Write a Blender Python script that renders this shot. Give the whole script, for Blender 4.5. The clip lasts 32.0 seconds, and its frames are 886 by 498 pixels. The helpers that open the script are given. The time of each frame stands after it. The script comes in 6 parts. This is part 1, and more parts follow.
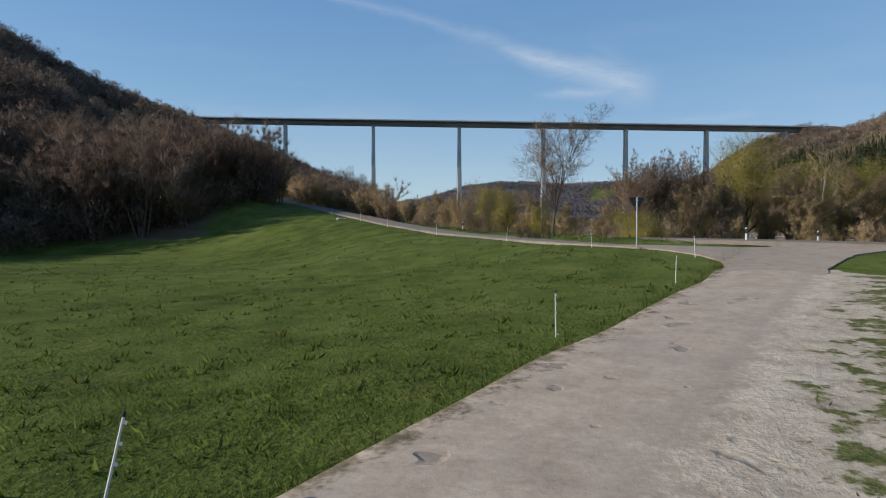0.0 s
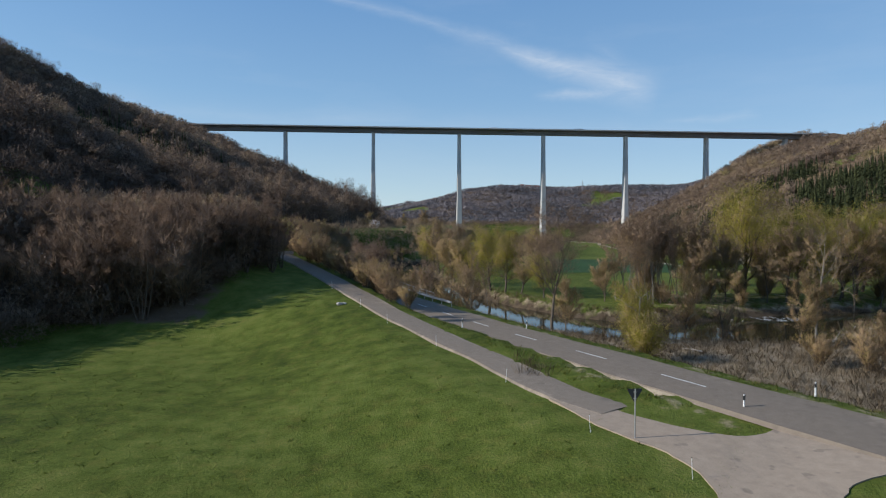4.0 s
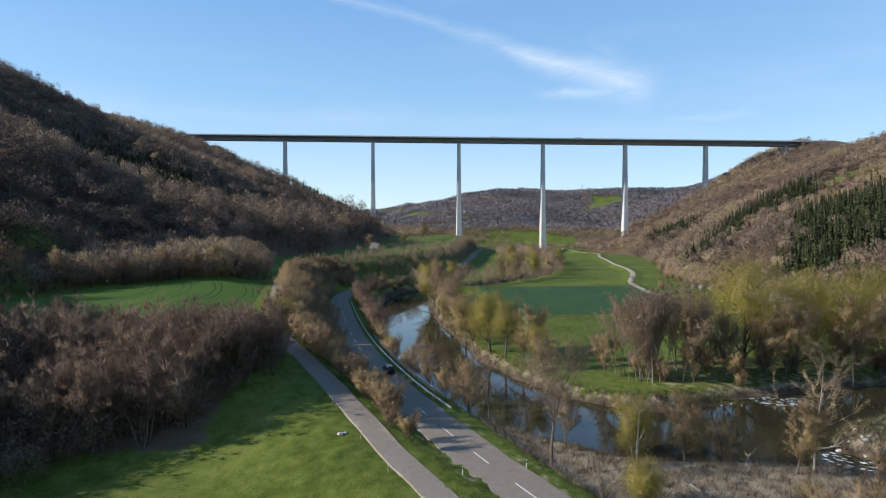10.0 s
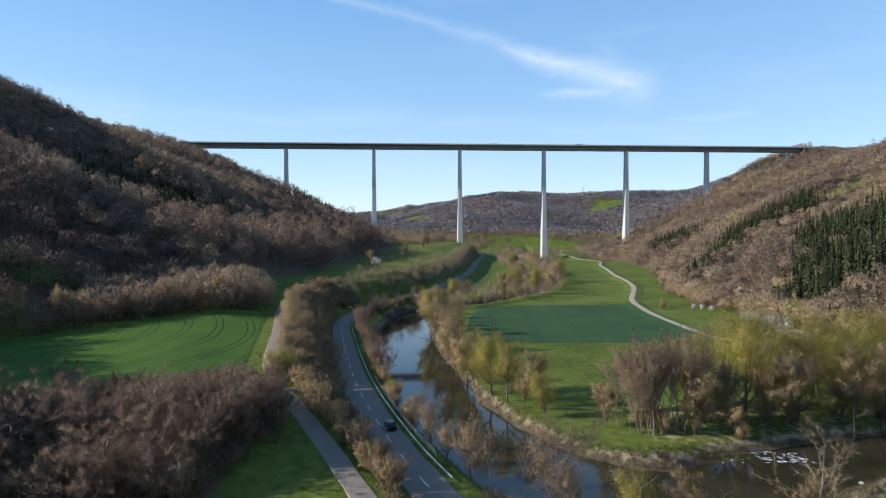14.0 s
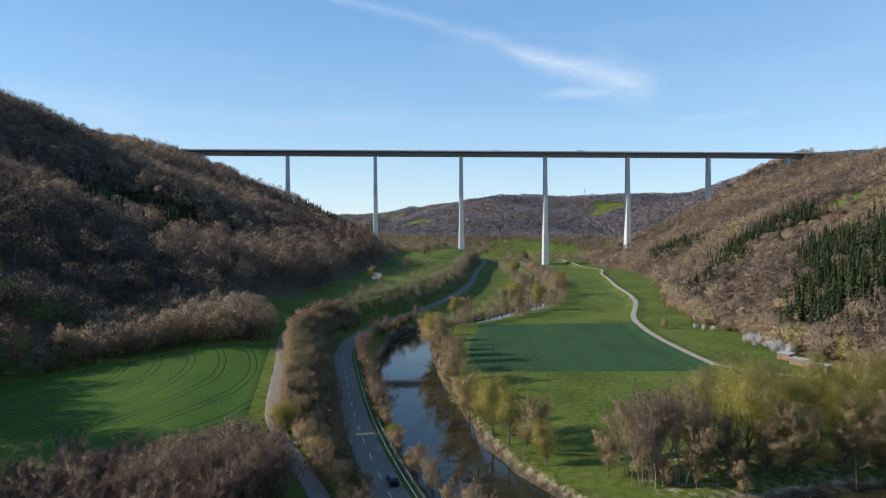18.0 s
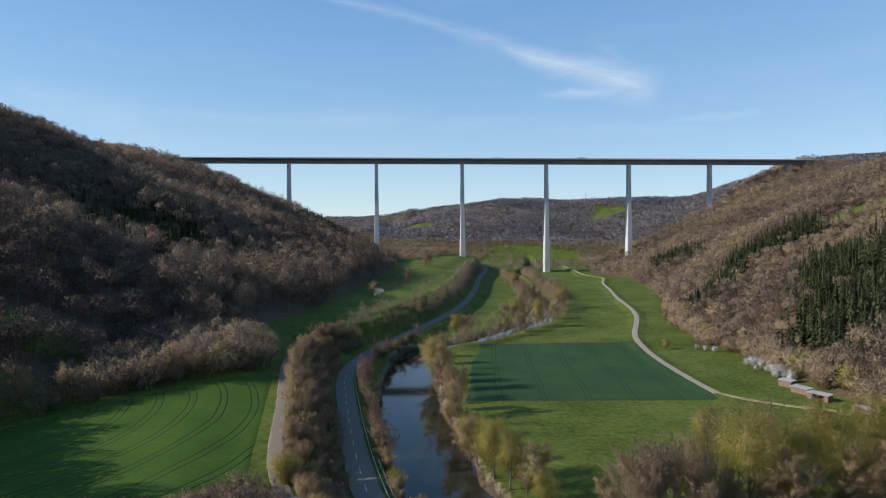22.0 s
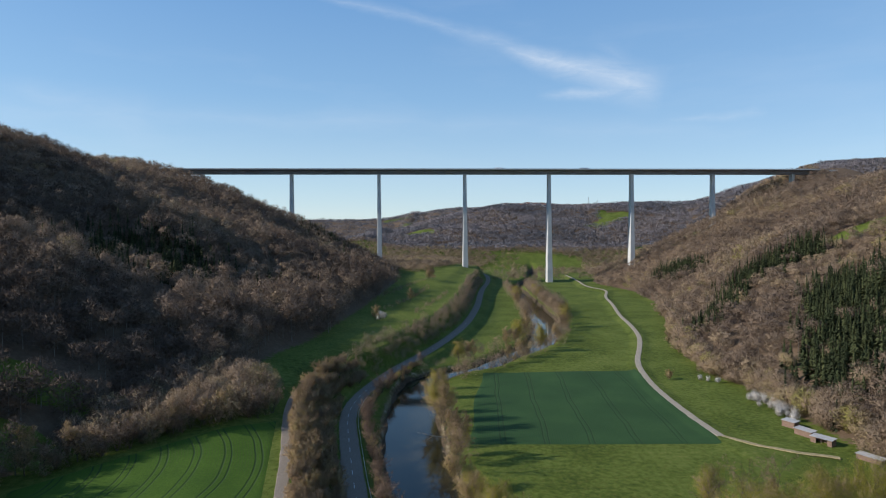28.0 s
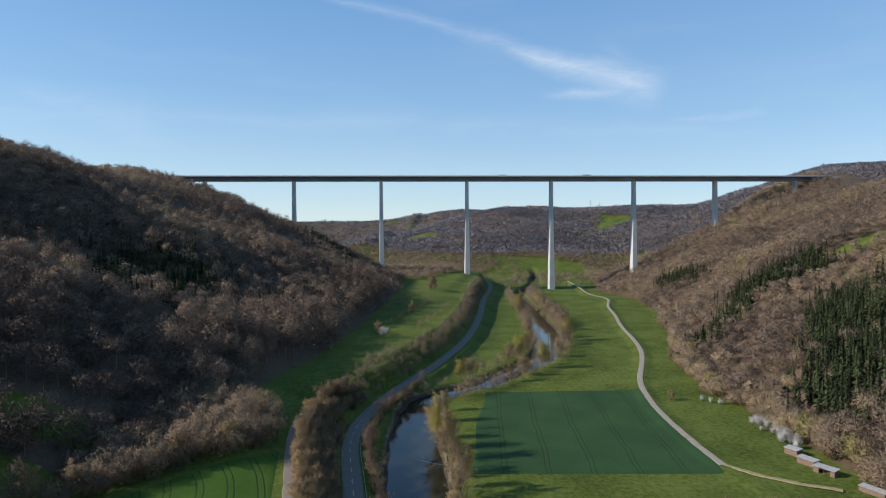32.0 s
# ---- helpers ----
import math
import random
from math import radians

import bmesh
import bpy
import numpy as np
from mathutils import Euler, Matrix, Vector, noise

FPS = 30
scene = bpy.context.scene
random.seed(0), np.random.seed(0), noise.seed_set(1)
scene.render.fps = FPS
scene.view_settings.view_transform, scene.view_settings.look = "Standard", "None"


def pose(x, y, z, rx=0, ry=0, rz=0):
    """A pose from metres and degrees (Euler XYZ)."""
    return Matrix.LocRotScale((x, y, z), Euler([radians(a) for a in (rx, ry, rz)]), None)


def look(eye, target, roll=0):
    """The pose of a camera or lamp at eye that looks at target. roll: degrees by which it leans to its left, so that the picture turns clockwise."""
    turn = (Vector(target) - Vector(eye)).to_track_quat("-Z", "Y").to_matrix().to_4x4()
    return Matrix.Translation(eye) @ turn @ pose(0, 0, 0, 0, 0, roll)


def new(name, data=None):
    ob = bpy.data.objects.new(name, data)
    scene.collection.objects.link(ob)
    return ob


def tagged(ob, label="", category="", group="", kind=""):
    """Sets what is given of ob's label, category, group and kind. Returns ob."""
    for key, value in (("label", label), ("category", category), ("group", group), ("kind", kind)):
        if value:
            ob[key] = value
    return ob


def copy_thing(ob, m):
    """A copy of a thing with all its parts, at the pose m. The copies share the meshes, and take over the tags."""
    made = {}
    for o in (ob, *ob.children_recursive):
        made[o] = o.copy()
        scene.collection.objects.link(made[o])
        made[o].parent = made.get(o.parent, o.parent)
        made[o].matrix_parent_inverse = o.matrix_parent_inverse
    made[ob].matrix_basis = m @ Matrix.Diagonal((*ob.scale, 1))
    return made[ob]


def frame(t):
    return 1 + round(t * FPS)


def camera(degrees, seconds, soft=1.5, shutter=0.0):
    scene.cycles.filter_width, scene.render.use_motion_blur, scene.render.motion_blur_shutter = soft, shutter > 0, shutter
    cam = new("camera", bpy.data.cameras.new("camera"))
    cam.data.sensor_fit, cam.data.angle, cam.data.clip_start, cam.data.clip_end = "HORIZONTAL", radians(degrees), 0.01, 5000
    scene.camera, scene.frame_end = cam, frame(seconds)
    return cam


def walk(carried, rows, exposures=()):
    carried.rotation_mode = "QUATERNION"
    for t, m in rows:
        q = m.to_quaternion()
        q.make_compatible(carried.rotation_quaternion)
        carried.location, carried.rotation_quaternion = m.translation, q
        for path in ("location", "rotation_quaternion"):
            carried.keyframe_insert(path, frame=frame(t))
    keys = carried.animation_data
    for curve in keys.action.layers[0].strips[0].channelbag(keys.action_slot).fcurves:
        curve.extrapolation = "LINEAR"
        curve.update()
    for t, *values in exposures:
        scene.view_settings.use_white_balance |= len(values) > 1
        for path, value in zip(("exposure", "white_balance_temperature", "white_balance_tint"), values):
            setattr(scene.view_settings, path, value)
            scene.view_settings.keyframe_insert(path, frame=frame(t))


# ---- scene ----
from mathutils import geometry

# ------------------------------------------------------------- camera and path
cam = camera(73.48, 32.0, 1.1)
# seconds, height over the river, tilt, turn and roll in degrees; the drone climbs on one spot
PATH = [
    (0, 5.14, 88.772, 0.000, 0.049), (1, 7.12, 88.755, 0.004, 0.060), (2, 9.80, 88.763, -0.004, 0.100),
    (3, 12.61, 88.794, -0.006, 0.115), (3.5, 13.99, 88.812, -0.010, 0.115), (5.5, 19.52, 88.840, -0.041, 0.115),
    (6, 20.90, 88.830, -0.044, 0.115), (7, 23.53, 88.784, -0.046, 0.080), (8, 26.16, 88.759, -0.042, 0.020),
    (9, 28.79, 88.745, -0.038, -0.029), (10, 31.35, 88.746, -0.025, -0.066), (11, 33.94, 88.755, -0.002, -0.093),
    (12, 36.58, 88.762, 0.036, -0.114), (13, 39.25, 88.768, 0.060, -0.142), (14, 41.93, 88.774, 0.078, -0.179),
    (15, 44.56, 88.779, 0.108, -0.208), (15.5, 45.85, 88.780, 0.128, -0.220), (17.5, 51.15, 88.790, 0.203, -0.268),
    (18, 52.49, 88.798, 0.220, -0.276), (19, 55.16, 88.817, 0.243, -0.288), (20, 57.81, 88.834, 0.268, -0.305),
    (21, 60.51, 88.850, 0.298, -0.315), (22, 63.19, 88.857, 0.327, -0.317), (23, 65.82, 88.860, 0.362, -0.322),
    (24, 68.51, 88.867, 0.400, -0.334), (25, 71.21, 88.879, 0.443, -0.345), (25.5, 72.55, 88.884, 0.468, -0.350),
    (27.5, 77.92, 88.902, 0.552, -0.368), (28, 79.28, 88.904, 0.574, -0.371), (29, 82.00, 88.902, 0.620, -0.376),
    (30, 84.69, 88.904, 0.664, -0.384), (31, 87.44, 88.915, 0.715, -0.382), (32, 90.22, 88.926, 0.770, -0.375)]
walk(cam, [(t, pose(0, 0, h, tilt, 0, turn) @ pose(0, 0, 0, 0, 0, lean)) for t, h, tilt, turn, lean in PATH],
     [(0, -0.2), (3, -0.1), (6, -0.05), (8, 0.1), (9, 0.28), (10, 0.36), (12, 0.42), (15, 0.42), (19, 0.2), (22, 0.1), (25, 0.05), (32, 0.1)])

# ------------------------------------------------------------- sun and sky
SUN_EL, SUN_AZ = radians(28), math.atan2(-0.155, -0.988)      # direction towards the sun
to_sun = Vector((math.cos(SUN_EL) * math.cos(SUN_AZ), math.cos(SUN_EL) * math.sin(SUN_AZ), math.sin(SUN_EL)))
sun = new("sun", bpy.data.lights.new("sun", "SUN"))
sun.data.energy, sun.data.angle, sun.data.color = 5.0, radians(0.53), (1.0, 0.95, 0.88)
sun.matrix_world = look(to_sun * 900, (0, 0, 0))

world = bpy.data.worlds.new("sky")
scene.world = world
world.use_nodes = True


class Nodes:
    """Short hand for node trees."""
    def __init__(self, tree):
        self.tree = tree
        tree.nodes.clear()

    def add(self, kind, **values):
        node = self.tree.nodes.new("ShaderNode" + kind)
        if "operation" in values:
            node.operation, node.use_clamp = values["operation"], values["use_clamp"]
        if "blend_type" in values:
            node.blend_type = values["blend_type"]
        if "attribute_name" in values:
            node.attribute_name = values["attribute_name"]
        if "feature" in values:
            node.feature = values["feature"]
        if "sky_type" in values:
            node.sky_type, node.sun_disc = values["sky_type"], values["sun_disc"]
        return node

    def link(self, a, b):
        self.tree.links.new(a, b)

    def put(self, socket, value):
        if hasattr(value, "links"):
            self.link(value, socket)
        else:
            socket.default_value = value

    def math(self, op, a, b=0.0, c=0.0, clamp=False):
        node = self.add("Math", operation=op, use_clamp=clamp)
        for s, v in zip(node.inputs, (a, b, c)):
            self.put(s, v)
        return node.outputs[0]

    def noise(self, vector, scale, detail=4.0, rough=0.55, distort=0.0):
        node = self.add("TexNoise")
        if vector is not None:
            self.link(vector, node.inputs["Vector"])
        for k, v in (("Scale", scale), ("Detail", detail), ("Roughness", rough), ("Distortion", distort)):
            node.inputs[k].default_value = v
        return node.outputs["Fac"]

    def ramp(self, fac, stops):
        node = self.add("ValToRGB")
        el = node.color_ramp.elements
        while len(el) < len(stops):
            el.new(0.5)
        for e, (p, c) in zip(el, stops):
            e.position, e.color = p, (*c, 1) if len(c) == 3 else c
        self.put(node.inputs[0], fac)
        return node.outputs[0]

    def span(self, value, a, b, lo=0.0, hi=1.0):
        node = self.add("MapRange")
        for s, v in zip(node.inputs, (value, a, b, lo, hi)):
            self.put(s, v)
        return node.outputs[0]

    def mix(self, fac, a, b, blend="MIX"):
        node = self.add("MixRGB", blend_type=blend)
        for s, v in zip(node.inputs, (fac, a, b)):
            self.put(s, (*v, 1) if isinstance(v, tuple) and len(v) == 3 else v)
        return node.outputs[0]

    def scaled(self, vector, x, y, z):
        node = self.add("Mapping")
        self.link(vector, node.inputs[0])
        node.inputs["Scale"].default_value = (x, y, z)
        return node.outputs[0]


def build_sky():
    n = Nodes(world.node_tree)
    sky = n.add("TexSky", sky_type="NISHITA", sun_disc=False)
    sky.sun_elevation, sky.sun_rotation = SUN_EL, math.pi / 2 - SUN_AZ
    sky.altitude, sky.air_density, sky.dust_density, sky.ozone_density = 300, 1.0, 0.05, 2.0
    way = n.add("TexCoord").outputs["Generated"]
    sep = n.add("SeparateXYZ")
    n.link(way, sep.inputs[0])
    x, y, z = sep.outputs
    front = n.math("MAXIMUM", y, 0.05)
    u, v = n.math("DIVIDE", x, front), n.math("DIVIDE", z, front)
    flat = n.add("CombineXYZ")
    n.link(u, flat.inputs[0]), n.link(v, flat.inputs[1])
    wob = n.math("MULTIPLY", n.math("SUBTRACT", n.noise(flat.outputs[0], 9.0, 5.0), 0.5), 0.035)
    fine = n.noise(n.scaled(flat.outputs[0], 7.0, 26.0, 1.0), 1.6, 8.0, 0.66, 0.8)

    def streak(u0, v0, u1, v1, w0, w1, strength):
        """A feathered band of cirrus between two directions."""
        du, dv = u1 - u0, v1 - v0
        ln = math.hypot(du, dv)
        a, b = n.math("SUBTRACT", u, u0), n.math("SUBTRACT", v, v0)
        along = n.math("DIVIDE", n.math("ADD", n.math("MULTIPLY", a, du / ln), n.math("MULTIPLY", b, dv / ln)), ln)
        off = n.math("ABSOLUTE", n.math("ADD", n.math("ADD", n.math("MULTIPLY", a, -dv / ln), n.math("MULTIPLY", b, du / ln)), wob))
        wide = n.span(along, 0.0, 1.0, w0, w1)
        body = n.math("SUBTRACT", 1.0, n.math("DIVIDE", off, wide), clamp=True)
        ends = n.math("MULTIPLY", n.span(along, -0.15, 0.2), n.span(along, 1.12, 0.9))
        return n.math("MULTIPLY", n.math("MULTIPLY", n.math("POWER", body, 1.5), ends), strength)
    cloud = streak(-0.28, 0.43, 0.14, 0.312, 0.010, 0.022, 0.28)
    for band in ((0.09, 0.318, 0.335, 0.246, 0.018, 0.055, 0.72), (0.17, 0.238, 0.34, 0.243, 0.012, 0.026, 0.5),
                 (0.25, 0.325, 0.36, 0.245, 0.02, 0.03, 0.12), (-0.9, 0.225, 0.4, 0.175, 0.02, 0.03, 0.10), (-0.75, 0.26, -0.5, 0.2, 0.03, 0.06, 0.16), (0.38, 0.195, 0.52, 0.205, 0.008, 0.014, 0.2)):
        cloud = n.math("MAXIMUM", cloud, streak(*band))
    cloud = n.math("MULTIPLY", cloud, n.span(fine, 0.25, 0.75, 0.25, 1.0))
    cloud = n.math("MULTIPLY", cloud, n.span(y, 0.05, 0.3))
    veil = n.math("MULTIPLY", n.span(n.noise(n.scaled(way, 3.0, 3.0, 14.0), 1.0, 6.0, 0.6), 0.5, 0.85), 0.10)
    clear = n.ramp(n.span(z, 0.0, 0.8), [(0.0, (0.58, 0.72, 0.83)), (0.10, (0.47, 0.66, 0.82)), (0.28, (0.26, 0.50, 0.80)), (0.5, (0.15, 0.37, 0.74)), (1.0, (0.07, 0.22, 0.55))])
    clear = n.mix(1.0, clear, (6.6, 6.6, 6.6), "MULTIPLY")
    clear = n.mix(n.span(x, -0.15, 0.75, 0.0, 0.5), clear, (1.4, 2.7, 4.6))
    blue = n.mix(0.65, sky.outputs[0], clear)
    colour = n.mix(n.math("ADD", cloud, veil, clamp=True), blue, (5.0, 5.5, 6.2))
    back = n.add("Background")
    n.link(colour, back.inputs[0])
    back.inputs[1].default_value = 0.145
    out = n.add("OutputWorld")
    n.link(back.outputs[0], out.inputs[0])


build_sky()


# ------------------------------------------------------------- materials
def material(name, rough=0.85):
    mat = bpy.data.materials.new(name)
    mat.use_nodes = True
    n = Nodes(mat.node_tree)
    bsdf, out = n.add("BsdfPrincipled"), n.add("OutputMaterial")
    n.link(bsdf.outputs[0], out.inputs[0])
    bsdf.inputs["Roughness"].default_value = rough
    bsdf.inputs["Specular IOR Level"].default_value = 0.3
    geo = n.add("NewGeometry")
    return mat, n, bsdf, geo.outputs["Position"]


def bump(n, bsdf, height, strength=0.4, distance=0.05):
    node = n.add("Bump")
    n.link(height, node.inputs["Height"])
    node.inputs["Strength"].default_value, node.inputs["Distance"].default_value = strength, distance
    n.link(node.outputs[0], bsdf.inputs["Normal"])


def varied(name, dark, light, scale, rough=0.85, grain=0.0, metal=0.0, spots=None):
    """A surface between two colours, mottled at two scales, with relief."""
    mat, n, bsdf, pos = material(name, rough)
    big, small = n.noise(pos, scale, 5.0), n.noise(pos, scale * 11, 3.0)
    f = n.math("ADD", n.math("MULTIPLY", big, 0.62), n.math("MULTIPLY", small, 0.38))
    colour = n.mix(n.span(f, 0.3, 0.7), dark, light)
    if spots:
        colour = n.mix(n.span(n.noise(pos, scale * 3.3, 6.0, 0.7), 0.58, 0.7), colour, spots)
    n.link(colour, bsdf.inputs["Base Color"])
    bsdf.inputs["Metallic"].default_value = metal
    if grain:
        bump(n, bsdf, small, 0.6, grain)
    return mat


def tinted(name, stops, rough=0.9, sheer=0.0, spread=0.16):
    """Twigs and leaves: the colour goes from plant to plant by its own tint, with a finer change inside the crown."""
    mat, n, bsdf, pos = material(name, rough)
    attr = n.add("Attribute", attribute_name="tint")
    info = n.add("ObjectInfo").outputs["Random"]
    f = n.math("ADD", attr.outputs["Fac"], n.math("MULTIPLY", n.math("SUBTRACT", info, 0.5), spread))
    f = n.math("ADD", f, n.math("MULTIPLY", n.math("SUBTRACT", n.noise(pos, 0.35, 3.0), 0.5), 0.5), clamp=True)
    colour = n.ramp(f, stops)
    n.link(colour, bsdf.inputs["Base Color"])
    bsdf.inputs["Specular IOR Level"].default_value = 0.12
    if sheer:
        back, blend, out = n.add("BsdfTranslucent"), n.add("MixShader"), n.tree.nodes["Material Output"]
        n.link(colour, back.inputs[0])
        blend.inputs[0].default_value = sheer
        n.link(bsdf.outputs[0], blend.inputs[1]), n.link(back.outputs[0], blend.inputs[2])
        n.link(blend.outputs[0], out.inputs[0])
    return mat


def ground_material():
    mat, n, bsdf, pos = material("ground", 0.95)
    a, b, c = n.noise(pos, 0.035, 5.0), n.noise(pos, 0.5, 5.0, 0.6), n.noise(pos, 7.0, 4.0, 0.65)
    e = n.noise(pos, 26.0, 3.0, 0.7)
    f = n.math("ADD", n.math("ADD", n.math("MULTIPLY", a, 0.24), n.math("MULTIPLY", b, 0.30)), n.math("ADD", n.math("MULTIPLY", c, 0.26), n.math("MULTIPLY", e, 0.20)))
    grass = n.ramp(f, [(0.385, (0.022, 0.040, 0.007)), (0.467, (0.066, 0.088, 0.013)), (0.53, (0.102, 0.132, 0.024)), (0.64, (0.190, 0.178, 0.054))])
    grass = n.mix(n.math("MULTIPLY", n.span(n.noise(pos, 0.8, 6.0, 0.7), 0.5, 0.7), 0.32), grass, (0.19, 0.155, 0.042))
    litter = n.ramp(f, [(0.3, (0.055, 0.036, 0.022)), (0.5, (0.115, 0.078, 0.050)), (0.7, (0.19, 0.14, 0.095))])
    dry = n.ramp(n.math("ADD", n.math("MULTIPLY", b, 0.5), n.math("MULTIPLY", c, 0.5)),
                 [(0.32, (0.085, 0.066, 0.034)), (0.47, (0.24, 0.185, 0.12)), (0.62, (0.38, 0.31, 0.22)), (0.75, (0.14, 0.15, 0.05))])
    mud = n.ramp(b, [(0.3, (0.035, 0.026, 0.018)), (0.7, (0.12, 0.09, 0.06))])
    edge = n.math("MULTIPLY", n.math("SUBTRACT", b, 0.5), 1.1)

    def weight(name):
        w = n.add("Attribute", attribute_name=name).outputs["Fac"]
        return n.span(n.math("ADD", w, edge), 0.38, 0.62)
    colour = n.mix(weight("litter"), grass, litter)
    colour = n.mix(weight("dry"), colour, dry)
    colour = n.mix(weight("mud"), colour, mud)
    n.link(colour, bsdf.inputs["Base Color"])
    bsdf.inputs["Specular IOR Level"].default_value = 0.1
    bump(n, bsdf, n.math("ADD", n.math("MULTIPLY", c, 0.7), b), 0.9, 0.16)
    return mat


def crop_material(name, stops, heading, tram, row, centre=None):
    """A sown field: drilled rows and paired wheel tracks along one heading."""
    mat, n, bsdf, pos = material(name, 0.9)
    sep = n.add("SeparateXYZ")
    n.link(pos, sep.inputs[0])
    wob = n.math("MULTIPLY", n.noise(pos, 0.02, 2.0), 5.0)
    across = n.math("ADD", n.math("SUBTRACT", n.math("MULTIPLY", sep.outputs[0], math.cos(heading)), n.math("MULTIPLY", sep.outputs[1], math.sin(heading))), wob)
    if centre:
        u, v = n.math("SUBTRACT", sep.outputs[0], centre[0]), n.math("SUBTRACT", sep.outputs[1], centre[1])
        across = n.math("ADD", n.math("SQRT", n.math("ADD", n.math("MULTIPLY", u, u), n.math("MULTIPLY", n.math("MULTIPLY", v, v), 0.8))), wob)
    a, b = n.noise(pos, 0.045, 5.0), n.noise(pos, 1.3, 5.0, 0.65)
    f = n.math("ADD", n.math("MULTIPLY", a, 0.55), n.math("MULTIPLY", b, 0.45))
    colour = n.ramp(f, stops)
    saw = n.math("ABSOLUTE", n.math("SUBTRACT", n.math("FRACT", n.math("DIVIDE", across, tram)), 0.5))
    pair = n.math("ABSOLUTE", n.math("SUBTRACT", n.math("MULTIPLY", saw, tram), 0.95))
    track = n.math("MULTIPLY", n.span(pair, 0.36, 0.12), n.span(b, 0.3, 0.6, 0.4, 1.0))
    rows = n.math("FRACT", n.math("DIVIDE", across, row))
    colour = n.mix(n.math("MULTIPLY", n.span(rows, 0.55, 0.8), 0.22), colour, (0.07, 0.06, 0.035))
    colour = n.mix(n.math("MULTIPLY", track, 0.85), colour, (0.022, 0.040, 0.016))
    n.link(colour, bsdf.inputs["Base Color"])
    bsdf.inputs["Specular IOR Level"].default_value = 0.12
    bump(n, bsdf, n.math("SUBTRACT", b, track), 0.6, 0.12)
    return mat


def road_material(name, dark, light, dusty, dust_colour):
    mat, n, bsdf, pos = material(name, 0.9)
    a, b, c = n.noise(pos, 0.22, 5.0), n.noise(pos, 1.7, 6.0, 0.65), n.noise(pos, 24.0, 3.0)
    colour = n.mix(n.span(n.math("ADD", n.math("MULTIPLY", b, 0.6), n.math("MULTIPLY", c, 0.4)), 0.3, 0.7), dark, light)
    side = n.add("Attribute", attribute_name="side").outputs["Fac"]
    w = n.math("ADD", n.math("ADD", n.math("MULTIPLY", side, dusty), n.math("MULTIPLY", n.math("SUBTRACT", a, 0.5), 1.3)), n.math("MULTIPLY", n.math("SUBTRACT", b, 0.5), 0.7))
    colour = n.mix(n.span(w, 0.25, 0.75), colour, dust_colour)
    pits = n.span(n.noise(pos, 1.15, 2.0, 0.4), 0.66, 0.72)
    colour = n.mix(n.math("MULTIPLY", pits, 0.42), colour, (0.13, 0.11, 0.09))
    smear = n.noise(n.scaled(pos, 0.5, 0.12, 1.0), 1.0, 4.0, 0.7)
    colour = n.mix(n.math("MULTIPLY", n.span(smear, 0.52, 0.7), 0.30), colour, (0.17, 0.148, 0.125))
    grit = n.noise(pos, 55.0, 2.0, 0.8)
    colour = n.mix(n.math("MULTIPLY", n.span(grit, 0.58, 0.7), 0.35), colour, (0.10, 0.085, 0.07))
    colour = n.mix(n.math("MULTIPLY", n.span(grit, 0.42, 0.3), 0.3), colour, (0.62, 0.56, 0.48))
    n.link(colour, bsdf.inputs["Base Color"])
    bsdf.inputs["Specular IOR Level"].default_value = 0.04
    bump(n, bsdf, n.math("SUBTRACT", n.math("ADD", c, n.math("MULTIPLY", b, 1.5)), pits), 0.5, 0.012)
    return mat


def water_material():
    mat, n, bsdf, pos = material("river_water", 0.04)
    a = n.noise(n.scaled(pos, 1.0, 0.6, 1.0), 1.1, 3.0)
    b = n.noise(pos, 0.08, 3.0)
    n.link(n.mix(n.span(b, 0.35, 0.65), (0.018, 0.017, 0.010), (0.034, 0.030, 0.016)), bsdf.inputs["Base Color"])
    bsdf.inputs["Specular IOR Level"].default_value = 0.5
    bsdf.inputs["IOR"].default_value = 1.33
    bump(n, bsdf, a, 0.10, 0.02)
    return mat


